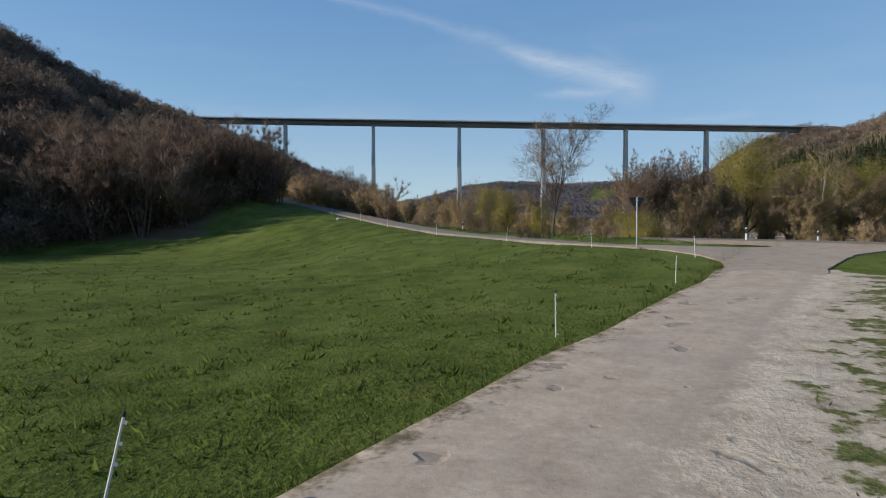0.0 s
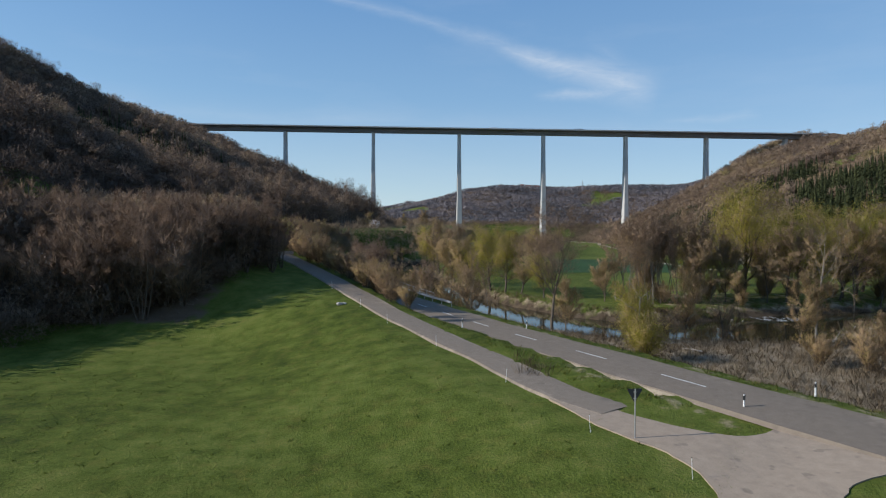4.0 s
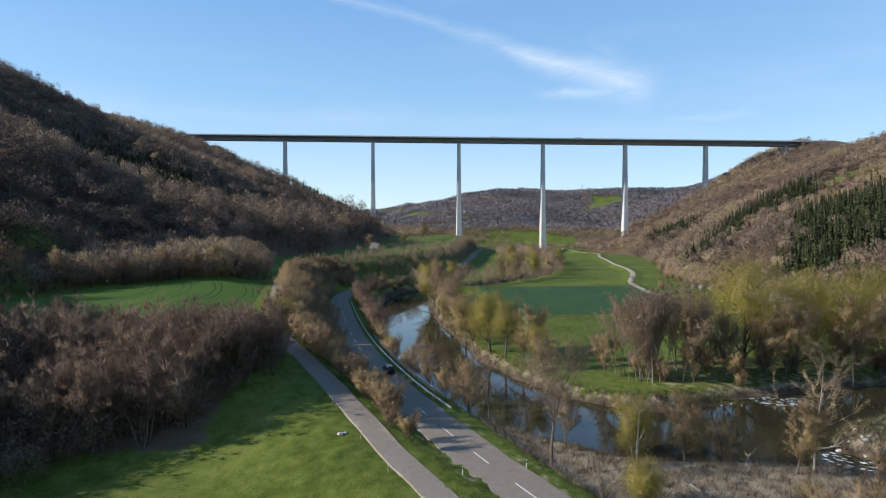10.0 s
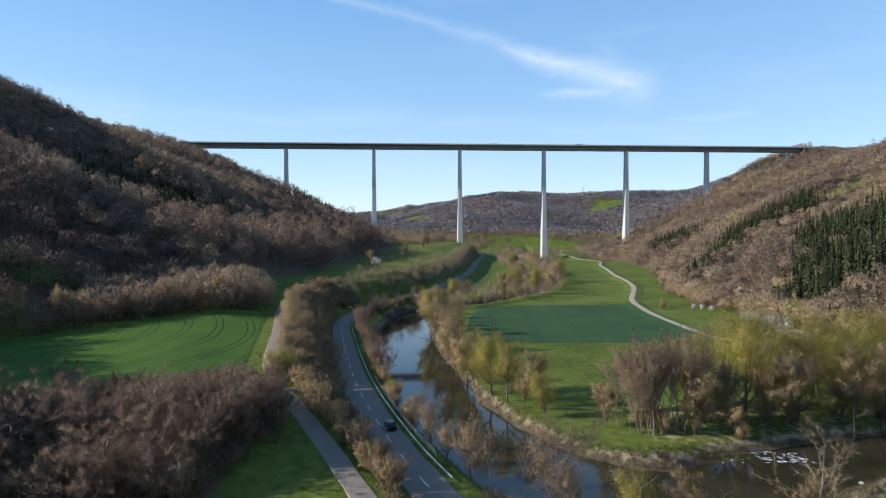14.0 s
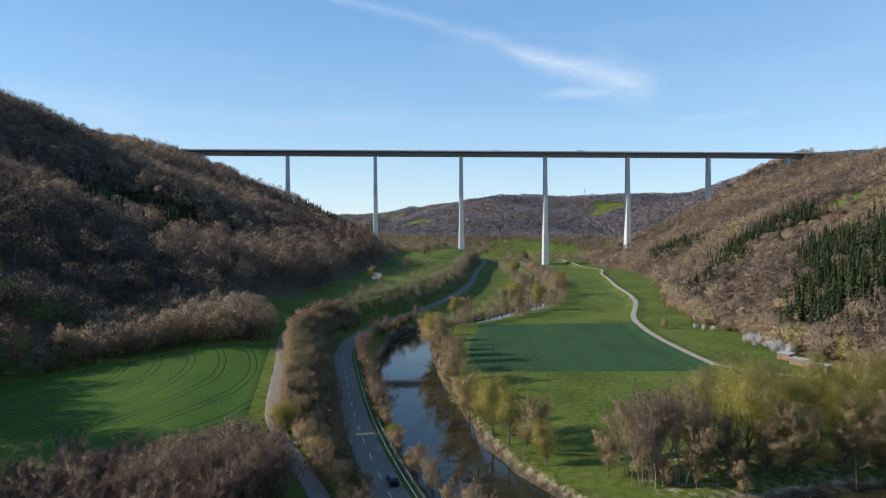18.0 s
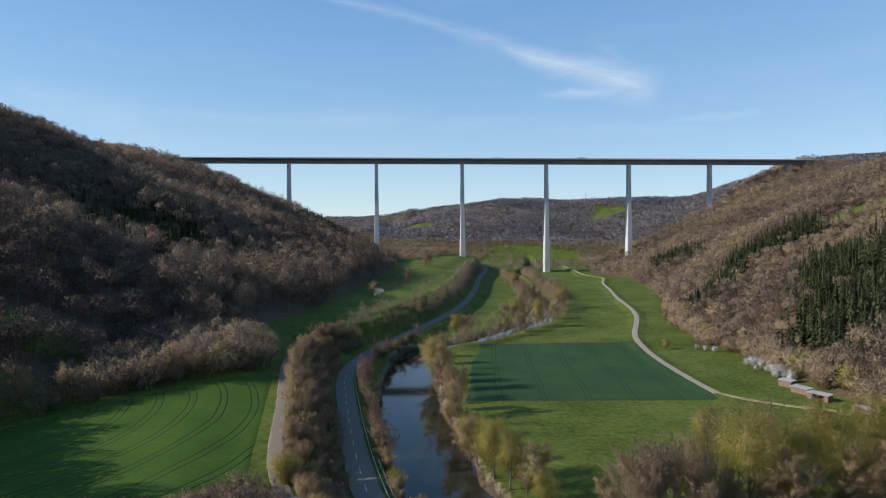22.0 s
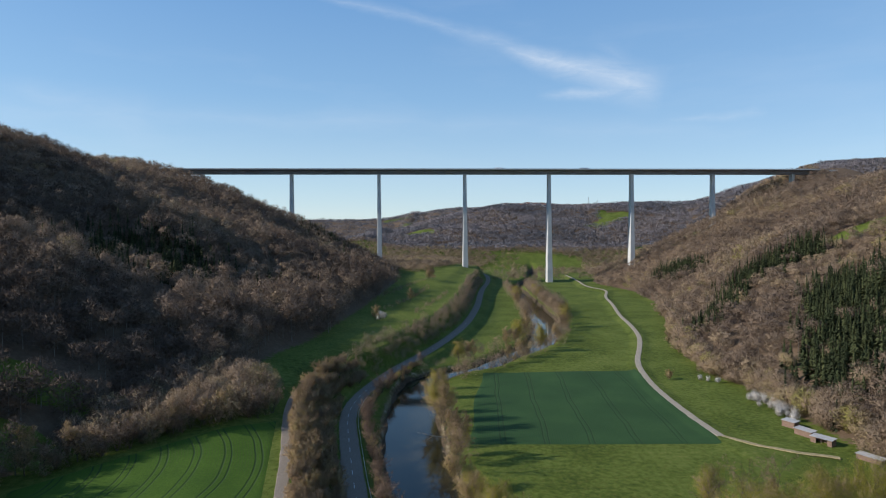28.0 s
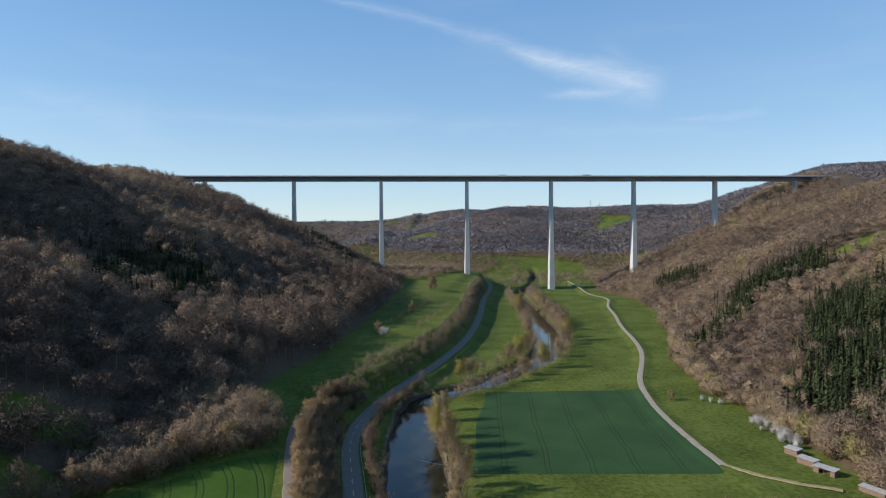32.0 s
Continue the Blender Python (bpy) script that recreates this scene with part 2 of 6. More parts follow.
def track_material():
    """Dusty asphalt that gives way to bare gravel and then to trodden grass, by the distance from its middle."""
    mat, n, bsdf, pos = material("track_surface", 0.92)
    a, b, c, g = n.noise(pos, 0.35, 5.0), n.noise(pos, 1.6, 6.0, 0.68), n.noise(pos, 9.0, 4.0, 0.65), n.noise(pos, 48.0, 2.0, 0.8)
    across = n.add("Attribute", attribute_name="across").outputs["Fac"]
    f = n.math("ADD", across, n.math("ADD", n.math("MULTIPLY", n.math("SUBTRACT", b, 0.5), 1.9), n.math("MULTIPLY", n.math("SUBTRACT", c, 0.5), 0.9)))
    mixed = n.math("ADD", n.math("MULTIPLY", b, 0.5), n.math("ADD", n.math("MULTIPLY", c, 0.3), n.math("MULTIPLY", g, 0.2)))
    colour = n.ramp(mixed, [(0.34, (0.27, 0.205, 0.150)), (0.5, (0.40, 0.312, 0.232)), (0.64, (0.50, 0.40, 0.30))])
    colour = n.mix(n.math("MULTIPLY", n.span(a, 0.52, 0.68), 0.35), colour, (0.27, 0.23, 0.19))
    pits = n.span(n.noise(pos, 1.0, 3.0, 0.5), 0.655, 0.70)
    colour = n.mix(n.math("MULTIPLY", pits, 0.5), colour, (0.15, 0.125, 0.10))
    wheel = n.math("MULTIPLY", n.span(n.math("ABSOLUTE", n.math("SUBTRACT", across, 1.15)), 0.35, 0.1), n.span(b, 0.4, 0.6))
    colour = n.mix(n.math("MULTIPLY", wheel, 0.4), colour, (0.23, 0.19, 0.15))
    gravel = n.ramp(mixed, [(0.34, (0.28, 0.215, 0.145)), (0.48, (0.47, 0.385, 0.28)), (0.62, (0.66, 0.56, 0.43))])
    colour = n.mix(n.math("MULTIPLY", n.span(f, 1.1, 1.9), 0.8), colour, gravel)
    turf = n.ramp(n.math("ADD", n.math("MULTIPLY", c, 0.55), n.math("MULTIPLY", g, 0.45)), [(0.40, (0.035, 0.055, 0.012)), (0.5, (0.11, 0.12, 0.026)), (0.58, (0.21, 0.175, 0.07)), (0.66, (0.36, 0.29, 0.16))])
    patch = n.math("ADD", n.noise(pos, 1.4, 6.0, 0.66), n.math("MULTIPLY", n.math("SUBTRACT", across, 2.9), 0.10))
    colour = n.mix(n.math("MULTIPLY", n.span(patch, 0.485, 0.55), n.span(f, 1.6, 2.3)), colour, turf)
    colour = n.mix(n.math("MULTIPLY", n.span(f, -1.5, -1.85), 0.85), colour, n.ramp(mixed, [(0.4, (0.07, 0.065, 0.025)), (0.55, (0.20, 0.15, 0.085))]))
    colour = n.mix(n.math("MULTIPLY", n.span(g, 0.6, 0.7), 0.4), colour, (0.11, 0.09, 0.07))
    colour = n.mix(n.math("MULTIPLY", n.span(g, 0.4, 0.3), 0.3), colour, (0.66, 0.60, 0.52))
    n.link(colour, bsdf.inputs["Base Color"])
    bsdf.inputs["Specular IOR Level"].default_value = 0.12
    rough_up = n.span(f, 1.4, 2.6, 0.35, 1.6)
    bump(n, bsdf, n.math("SUBTRACT", n.math("MULTIPLY", n.math("ADD", n.math("MULTIPLY", c, 1.0), n.math("MULTIPLY", g, 0.5)), rough_up), pits), 0.8, 0.03)
    return mat


M_GROUND = ground_material()
M_WATER = water_material()
M_FOAM = varied("foam", (0.55, 0.58, 0.6), (0.85, 0.87, 0.88), 2.0, 0.6, 0.02)
M_ASPHALT = road_material("asphalt", (0.160, 0.132, 0.104), (0.230, 0.190, 0.150), 0.22, (0.36, 0.30, 0.235))
M_LANE = road_material("lane_asphalt", (0.185, 0.152, 0.120), (0.255, 0.212, 0.168), 0.3, (0.37, 0.305, 0.235))
M_TRACK = track_material()
M_JUNCTION = road_material("junction_asphalt", (0.27, 0.212, 0.160), (0.40, 0.320, 0.242), 0.3, (0.48, 0.385, 0.29))
M_PATH = varied("path_gravel", (0.235, 0.195, 0.145), (0.37, 0.315, 0.24), 0.6, 0.95, 0.02)
M_CHALK = varied("verge_gravel", (0.36, 0.275, 0.175), (0.60, 0.475, 0.32), 0.9, 0.95, 0.03, spots=(0.27, 0.21, 0.115))
M_PAINT = varied("road_paint", (0.5, 0.5, 0.48), (0.78, 0.78, 0.75), 3.0, 0.7)
M_CROP = crop_material("crop_winter_barley", [(0.32, (0.019, 0.050, 0.016)), (0.52, (0.028, 0.069, 0.022)), (0.7, (0.044, 0.092, 0.028))], radians(3.5), 17.0, 0.9)
M_CROP2 = crop_material("crop_wheat", [(0.32, (0.027, 0.066, 0.007)), (0.52, (0.054, 0.104, 0.010)), (0.7, (0.082, 0.135, 0.017))], radians(23), 8.5, 0.8, (-122, 148))
M_MEADOW = varied("meadow_grass", (0.050, 0.112, 0.016), (0.105, 0.185, 0.028), 0.05, 0.95, 0.03)
M_CONCRETE = varied("concrete", (0.42, 0.41, 0.39), (0.56, 0.55, 0.52), 0.06, 0.85, 0.01)
M_DECK = varied("deck_paint", (0.20, 0.215, 0.24), (0.28, 0.295, 0.32), 0.05, 0.85, 0.01)
M_STEEL = varied("galvanised_steel", (0.42, 0.43, 0.44), (0.62, 0.63, 0.64), 1.5, 0.45, 0.0, 0.75)
M_WHITE = varied("white_plastic", (0.68, 0.68, 0.66), (0.82, 0.82, 0.80), 3.0, 0.5)
M_BLACK = varied("black_plastic", (0.012, 0.012, 0.014), (0.03, 0.03, 0.033), 3.0, 0.5)
M_REDP = varied("red_paint", (0.45, 0.02, 0.02), (0.6, 0.04, 0.03), 3.0, 0.5)
M_BARK = varied("bark", (0.06, 0.046, 0.034), (0.16, 0.13, 0.10), 2.2, 0.95, 0.03)
M_PALEBARK = varied("pale_bark", (0.15, 0.13, 0.105), (0.40, 0.37, 0.325), 1.6, 0.9, 0.02)
M_TWIG = tinted("twigs", [(0.0, (0.15, 0.102, 0.078)), (0.3, (0.25, 0.176, 0.130)), (0.55, (0.35, 0.25, 0.172)), (0.75, (0.43, 0.305, 0.165)), (1.0, (0.42, 0.36, 0.10))], 0.9, 0.24, 0.2)
M_WOOD = tinted("wood_crowns", [(0.0, (0.135, 0.100, 0.078)), (0.35, (0.250, 0.183, 0.134)), (0.6, (0.335, 0.248, 0.168)), (0.8, (0.37, 0.285, 0.155)), (1.0, (0.32, 0.30, 0.085))], 0.9, 0.30)
# distance haze is painted into this base colour as a bluish grey
M_HAZED_WOOD = tinted("hazed_far_wood_crowns", [(0.0, (0.09, 0.10, 0.115)), (0.35, (0.165, 0.155, 0.170)), (0.7, (0.235, 0.205, 0.205)), (1.0, (0.20, 0.19, 0.14))], 0.95, 0.1)
M_LEAF = tinted("spring_leaves", [(0.0, (0.20, 0.17, 0.05)), (0.5, (0.33, 0.29, 0.055)), (1.0, (0.47, 0.42, 0.06))], 0.7, 0.45, 0.35)
M_NEEDLE = tinted("needles", [(0.0, (0.026, 0.034, 0.016)), (0.5, (0.046, 0.058, 0.026)), (1.0, (0.075, 0.085, 0.036))], 0.8, 0.0)
M_PALEBLOOM = tinted("pale_bloom", [(0.0, (0.20, 0.16, 0.13)), (0.5, (0.30, 0.25, 0.215)), (1.0, (0.40, 0.35, 0.31))], 0.8, 0.2)
M_BLOSSOM = tinted("blossom", [(0.0, (0.56, 0.52, 0.48)), (0.5, (0.72, 0.69, 0.66)), (1.0, (0.82, 0.80, 0.78))], 0.8, 0.2)
M_REED = tinted("dry_reed", [(0.0, (0.12, 0.088, 0.055)), (0.5, (0.235, 0.178, 0.115)), (1.0, (0.37, 0.30, 0.205))], 0.9, 0.2)
M_GRASS = tinted("grass_blades", [(0.0, (0.046, 0.076, 0.012)), (0.5, (0.120, 0.158, 0.024)), (1.0, (0.25, 0.235, 0.065))], 0.8, 0.25)
M_VERGE = varied("worn_verge", (0.15, 0.135, 0.05), (0.44, 0.34, 0.20), 0.9, 0.95, 0.03, spots=(0.075, 0.11, 0.025))
M_STONE = varied("limestone", (0.26, 0.24, 0.21), (0.52, 0.49, 0.44), 1.2, 0.9, 0.03)
M_TIMBER = varied("weathered_timber", (0.15, 0.095, 0.07), (0.27, 0.18, 0.135), 1.4, 0.85, 0.01)
M_SHEET = varied("roof_sheet", (0.34, 0.32, 0.30), (0.55, 0.52, 0.48), 0.7, 0.5, 0.0, 0.2)
M_CARPAINT = varied("dark_car_paint", (0.012, 0.013, 0.016), (0.02, 0.022, 0.026), 1.0, 0.25)
M_GLASS = varied("dark_glass", (0.015, 0.018, 0.02), (0.025, 0.03, 0.034), 1.0, 0.08)
M_RUBBER = varied("rubber", (0.015, 0.015, 0.015), (0.03, 0.03, 0.03), 2.0, 0.85)
M_PLASTER = varied("house_plaster", (0.62, 0.58, 0.52), (0.78, 0.75, 0.70), 0.2, 0.9)
M_TILE = varied("roof_tiles", (0.22, 0.09, 0.06), (0.34, 0.15, 0.10), 0.3, 0.85)

# ------------------------------------------------------------- mesh helpers
def part(name, bm, mat, parent=None, label=""):
    """A bmesh as one mesh object, under a thing or a part where one is given."""
    me = bpy.data.meshes.new(name)
    bm.to_mesh(me)
    bm.free()
    me.materials.append(mat)
    ob = new(name, me)
    ob.parent = parent
    return tagged(ob, label)


def sheet(name, verts, faces, mat, parent=None, smooth=True, normals=None, **layers):
    """A mesh object from arrays of places and of triangles or quads, with named values per vertex."""
    verts, faces = np.asarray(verts, np.float32), np.asarray(faces, np.int32)
    me = bpy.data.meshes.new(name)
    me.vertices.add(len(verts))
    me.vertices.foreach_set("co", verts.ravel())
    k = faces.shape[1]
    me.loops.add(faces.size)
    me.loops.foreach_set("vertex_index", faces.ravel())
    me.polygons.add(len(faces))
    me.polygons.foreach_set("loop_start", np.arange(0, faces.size, k, dtype=np.int32))
    me.update(calc_edges=True)
    me.polygons.foreach_set("use_smooth", np.full(len(faces), bool(smooth)))
    for key, values in layers.items():
        me.attributes.new(key, "FLOAT", "POINT").data.foreach_set("value", np.asarray(values, np.float32))
    me.materials.append(mat)
    if normals is not None:
        me.polygons.foreach_set("use_smooth", np.ones(len(faces), bool))
        me.normals_split_custom_set_from_vertices(normals)
    else:
        me.validate()
    ob = new(name, me)
    ob.parent = parent
    return ob


def box(bm, size, at=(0, 0, 0), turn=(0, 0, 0), top=None, bevel=0.0):
    """A box on its centre, tapered to top times its width and depth."""
    made = bmesh.ops.create_cube(bm, size=1.0)["verts"]
    for v in made:
        k = top if top is not None and v.co.z > 0 else 1.0
        v.co = Vector((v.co.x * size[0] * k, v.co.y * size[1] * k, v.co.z * size[2]))
    if bevel:
        edges = list({e for v in made for e in v.link_edges})
        made = list({v for f in bmesh.ops.bevel(bm, geom=edges, offset=bevel, segments=2, affect="EDGES")["faces"] for v in f.verts} | {v for v in made if v.is_valid})
    bmesh.ops.transform(bm, matrix=pose(*at, *turn), verts=made)
    return bm


def rod(bm, a, b, r0, r1=None, sides=8):
    """A tapered rod from a to b."""
    a, b = Vector(a), Vector(b)
    d = b - a
    m = Matrix.Translation((a + b) / 2) @ d.to_track_quat("Z", "Y").to_matrix().to_4x4()
    bmesh.ops.create_cone(bm, cap_ends=True, segments=sides, radius1=r0, radius2=r0 if r1 is None else r1, depth=d.length, matrix=m)
    return bm


# ------------------------------------------------------------- the lie of the land
def line(points):
    return np.array(points, float)


ROAD = line([(60, -22, 4), (45, 0, 4.2), (33, 16, 4.4), (26.5, 26.5, 4.6), (21.8, 34.6, 4.8), (18.5, 40.3, 4.9), (13.3, 51, 5), (9.2, 59, 5), (4.1, 70.5, 5),
             (-2, 85.6, 5), (-9, 103, 5.1), (-19.9, 138, 5.4), (-28.4, 173, 5.8), (-36.2, 211, 6), (-42, 240, 6), (-43, 262, 6), (-40, 287, 6), (-31.5, 326, 6.2),
             (-10, 390, 6.5), (7, 459, 7), (17.8, 519, 7.4), (31, 631, 8.3), (38, 730, 9), (45, 804, 9.5), (62, 930, 10), (70, 1080, 11), (40, 1250, 12), (-60, 1400, 14), (-200, 1500, 16)])
LANE = line([(17, 33.2, 4.55), (13.5, 34.6, 4.6), (10.8, 36.6, 4.62), (8.2, 40, 4.7), (5.4, 46.6, 5), (0.9, 56.2, 5.4), (-5, 66, 6.4), (-15, 86, 8.6), (-25.6, 105, 10.9), (-33, 117.5, 12.3), (-38.2, 129, 13.2),
             (-43.5, 150, 14), (-48.8, 175, 14.6), (-58.8, 212, 15.4), (-63, 236, 16), (-63, 270, 16.5), (-53, 312, 17), (-38, 350, 17.5)])
TRACK = line([(-9, -60, 2.4), (-7, -20, 2.4), (-3.2, -2, 2.5), (0.4, 5.7, 2.6), (3.6, 10.2, 2.85), (7.0, 14.9, 3.15), (10.2, 19.2, 3.5), (13.2, 23.4, 3.9), (16, 28, 4.25), (18.6, 33, 4.6)])
PATHWAY = line([(112, 190, 2.6), (107, 210, 2.8), (103.5, 226, 2.9), (102.2, 244, 3), (102.2, 282, 3.2), (104.5, 313, 3.4), (112, 356, 3.6), (129, 402, 4), (143, 446, 4.4), (152.5, 500, 5), (160, 560, 5.4),
                (178, 648, 6), (188, 720, 6.6), (214, 800, 7.4), (196, 850, 7.6), (208, 960, 8.4), (215, 1100, 9)])
# course of the river: centre and half width
RIVER = line([(190, 1350, 9), (150, 1080, 9), (100, 900, 9), (95, 760, 11), (91, 632, 12), (88, 526, 12.5), (66, 432, 9.5), (38, 387, 8), (22, 360, 8), (0, 342, 8), (-15, 320, 9), (-17, 298, 10), (-17, 262, 10.5), (-13, 215, 11),
              (-6.6, 178, 11), (-1.8, 147, 11), (5, 125.5, 11.5), (15.5, 105, 12), (29.5, 93, 13), (45, 91, 13.5), (58, 103, 10), (75, 110, 8.5), (100, 116, 8.5), (140, 126, 9), (230, 140, 10)])
BRANCH = line([(48, 90, 6), (53.5, 83, 4.5), (60, 76, 4.5), (72, 68, 5), (100, 58, 6), (170, 45, 7)])

# foot of the slopes on either side, by depth
FOOT_L = line([(-400, -130), (0, -105), (46, -75), (58, -56), (80, -44), (95, -74), (120, -104), (150, -116), (170, -109), (200, -98), (225, -96), (250, -89), (300, -84), (340, -76), (480, -66), (685, -58), (800, -66), (930, -112), (1100, -180), (1400, -420), (5000, -1800)])
FOOT_R = line([(-400, 150), (0, 150), (190, 143), (238, 143), (300, 147), (330, 140), (400, 152), (490, 180), (625, 222), (800, 244), (930, 226), (1100, 262), (1500, 560), (5000, 2500)])
FIELD_L = line([(-400, 2.4), (0, 2.4), (55, 2.6), (67, 3.0), (75, 5), (94, 14.6), (110, 15.2), (150, 15.8), (200, 18), (240, 20), (340, 20), (480, 22), (685, 27), (930, 33), (1400, 30), (5000, 60)])
FLOOR = line([(-400, 2.0), (100, 2.0), (300, 2.4), (500, 3.2), (700, 4.6), (1000, 5.5), (1500, 8), (5000, 30)])
PLATEAU = line([(-400, 175), (400, 170), (700, 158), (950, 178), (1300, 190), (5000, 200)])


def along(table, y):
    return np.interp(y, table[:, 0], table[:, 1])


def sections(table):
    keep = table[table[:, 1] >= 34]
    return keep[:, 1], keep[:, 0], keep[:, 2]


def nearest(table, x, y):
    """Distance to a course, and its third value there."""
    best, val = np.full(x.shape, 1e9), np.zeros(x.shape)
    for a, b in zip(table[:-1], table[1:]):
        d = b[:2] - a[:2]
        f = np.clip(((x - a[0]) * d[0] + (y - a[1]) * d[1]) / (d @ d), 0, 1)
        dist = np.hypot(x - a[0] - f * d[0], y - a[1] - f * d[1])
        near = dist < best
        best, val = np.where(near, dist, best), np.where(near, a[2] + f * (b[2] - a[2]), val)
    return best, val


def smooth(x, a, b):
    f = np.clip((x - a) / (b - a), 0, 1)
    return f * f * (3 - 2 * f)


def wave(x, y, s, k):
    """Cheap rolling noise, from crossed sines."""
    return (np.sin(x / s + 1.3 * k + 1.7 * np.sin(y / (s * 1.4) + k)) + np.sin(y / (s * 0.83) - 0.7 * k + 1.3 * np.sin(x / (s * 1.2) + 2.1 * k))) / 2


def hl0(x, fl):
    return np.maximum(fl - x, 0)


def level_off(z, top):
    """A slope that rounds off into a plateau."""
    k = 14.0
    return z - k * np.logaddexp(0, (z - top) / k)


def shared_level(x, y):
    """Common level of road, lane and track where they run together."""
    top, low = 0.0, 0.0
    for table in (ROAD, LANE, TRACK):
        d, level = nearest(table, x, y)
        top, low = top + level / (d * d + 1.0), low + 1 / (d * d + 1.0)
    return top / low


def heights(x, y):
    x, y = np.asarray(x, float), np.asarray(y, float)
    yy = np.maximum(y, 34.0)
    ry, rx, rz = sections(ROAD)
    ly, lx, lz = sections(LANE)
    road_x, road_z = np.interp(yy, ry, rx), np.interp(yy, ry, rz)
    lane_x, lane_z = np.interp(yy, ly, lx), np.interp(yy, ly, lz)
    past = smooth(yy, 300, 350)
    lane_x, lane_z = lane_x * (1 - past) + (road_x - 22) * past, lane_z * (1 - past) + along(FIELD_L, yy) * past * 0.75 + 4.5 * past
    lane_x = np.minimum(lane_x, road_x - 7)
    fl, fr, field, floor = along(FOOT_L, y), along(FOOT_R, y), along(FIELD_L, y), along(FLOOR, y)
    # left side: meadow, lane, bank, road, river flats
    west = np.minimum(lane_x - 26, lane_x - 3)
    z = field + (lane_z - field) * smooth(x, lane_x - 24, lane_x - 3)
    bank = smooth(x, lane_x + 2.5, road_x - 4.5)
    z = np.where(x > lane_x, lane_z + (road_z - lane_z) * bank, z)
    z = np.where(x > road_x, road_z + (floor - road_z) * smooth(x, road_x + 4, road_x + 13), z)
    # in front of the junction
    south = 2.5 + 0.1 * np.sin(x * 0.3) + 1.9 * smooth(y, 8, 33) * smooth(x, -14, 12) + 0.1 * smooth(x, 10, 30)
    z = south + (z - south) * smooth(y, 30, 38)
    # slopes
    rise = 0.44 - 0.06 * smooth(y, 190, 150) + 0.05 * wave(x, y, 90, 1.0) + 0.06 * smooth(y, 650, 420) * smooth(hl0(x, fl), 150, 300)
    top = along(PLATEAU, y)
    hl = hl0(x, fl)
    hr = np.maximum(x - fr, 0)
    z = z + level_off(rise * hl, top - 20) * smooth(hl, -1, 22)
    z = z + level_off((0.46 + 0.04 * wave(x, y, 80, 2.0)) * hr, top - 6) * smooth(hr, -1, 25)
    z = z + 24 * np.exp(-((x + 315) / 66) ** 2 - ((y - 880) / 90) ** 2)
    z = z + 15 * np.exp(-((x - 655) / 60) ** 2 - ((y - 1010) / 60) ** 2)
    # hills that close the valley far behind the viaduct
    mid = 146 * smooth(y + 0.25 * np.abs(x - 350), 1430, 2250) * smooth(x, -420, 220) + 34 * smooth(y, 1300, 1500) * smooth(x, -700, -200)
    z = z + np.maximum(mid - 0.35 * np.maximum(z - 30, 0), 0) + 150 * smooth(y, 2700, 4300) * (1 - smooth(x, -300, 600))
    far = smooth(hl + hr + 2 * np.maximum(y - 1400, 0), 20, 140)
    z = z + far * (1 - 0.85 * smooth(y, 260, 215) * (x < 0)) * (7 * wave(x, y, 60, 3.0) + 4 * wave(x, y, 23, 4.0)) + 0.12 * wave(x, y, 9, 5.0) * (1 - far)
    # roads lie on their own level
    for table, half in ((ROAD, 4.6), (LANE, 2.6), (TRACK, 4.2), (PATHWAY, 2.2)):
        d, level = nearest(table, x, y)
        z = z + (level - (0.035 if table is TRACK else 0.10) - z) * smooth(d, half + 4.5, half)
    near_junction = smooth(((x - 16.5) / 11.5) ** 2 + ((y - 31) / 9.5) ** 2, 1.3, 0.8)
    z = z + (shared_level(x, y) - 0.035 - z) * near_junction
    # grassy mound between lane and road
    d_l, d_r = nearest(LANE, x, y)[0], nearest(ROAD, x, y)[0]
    z = z + 0.42 * smooth(d_l, 1.7, 3.0) * smooth(d_r, 3.4, 4.8) * smooth(y, 35.5, 39) * smooth(y, 74, 60) * (x > lane_x) * (x < road_x)
    # river bed
    for table, depth in ((RIVER, 1.6), (BRANCH, 0.9)):
        d, half = nearest(table, x, y)
        z = z + (np.minimum(z, -depth) - z) * smooth(d + 0.6 * wave(x, y, 4.5, 3.0), half + 3.0, half - 2.5)
    # gravel island between the two arms
    z = np.maximum(z, 0.7 + 0.15 * wave(x, y, 3, 2.0) - ((x - 74) / 16) ** 2 * 0.9 - ((y - 88) / 12) ** 2 * 0.9)
    return np.maximum(z, 0.38 - ((x - 48) / 11) ** 2 * 0.6 - ((y - 110.4) / 2.4) ** 2 * 0.6)


def height(x, y):
    return float(heights(np.array([x]), np.array([y]))[0])


def steps(*runs):
    """Grid lines: (from, to, spacing), joined."""
    out = []
    for a, b, s in runs:
        out += list(np.linspace(a, b, max(int(round((b - a) / s)), 1), endpoint=False))
    return np.array(out + [runs[-1][1]])


GX = steps((-2600, -700, 100), (-700, -180, 13), (-180, -75, 5), (-75, 150, 1.9), (150, 260, 4), (260, 760, 14), (760, 2800, 100))
GY = steps((-700, -60, 40), (-60, 0, 5), (0, 360, 1.9), (360, 620, 5), (620, 1100, 10), (1100, 2400, 26), (2400, 4900, 110))
gx, gy = np.meshgrid(GX, GY)
gz = heights(gx, gy)
w = len(GX)
idx = (np.arange(len(GY) - 1)[:, None] * w + np.arange(w - 1)[None, :]).ravel()
quads = np.stack([idx, idx + 1, idx + w + 1, idx + w], 1)
hill = np.maximum(np.maximum(along(FOOT_L, gy) - gx, gx - along(FOOT_R, gy)), np.where(gy > 1480, (gy - 1480) * 0.2, -50))
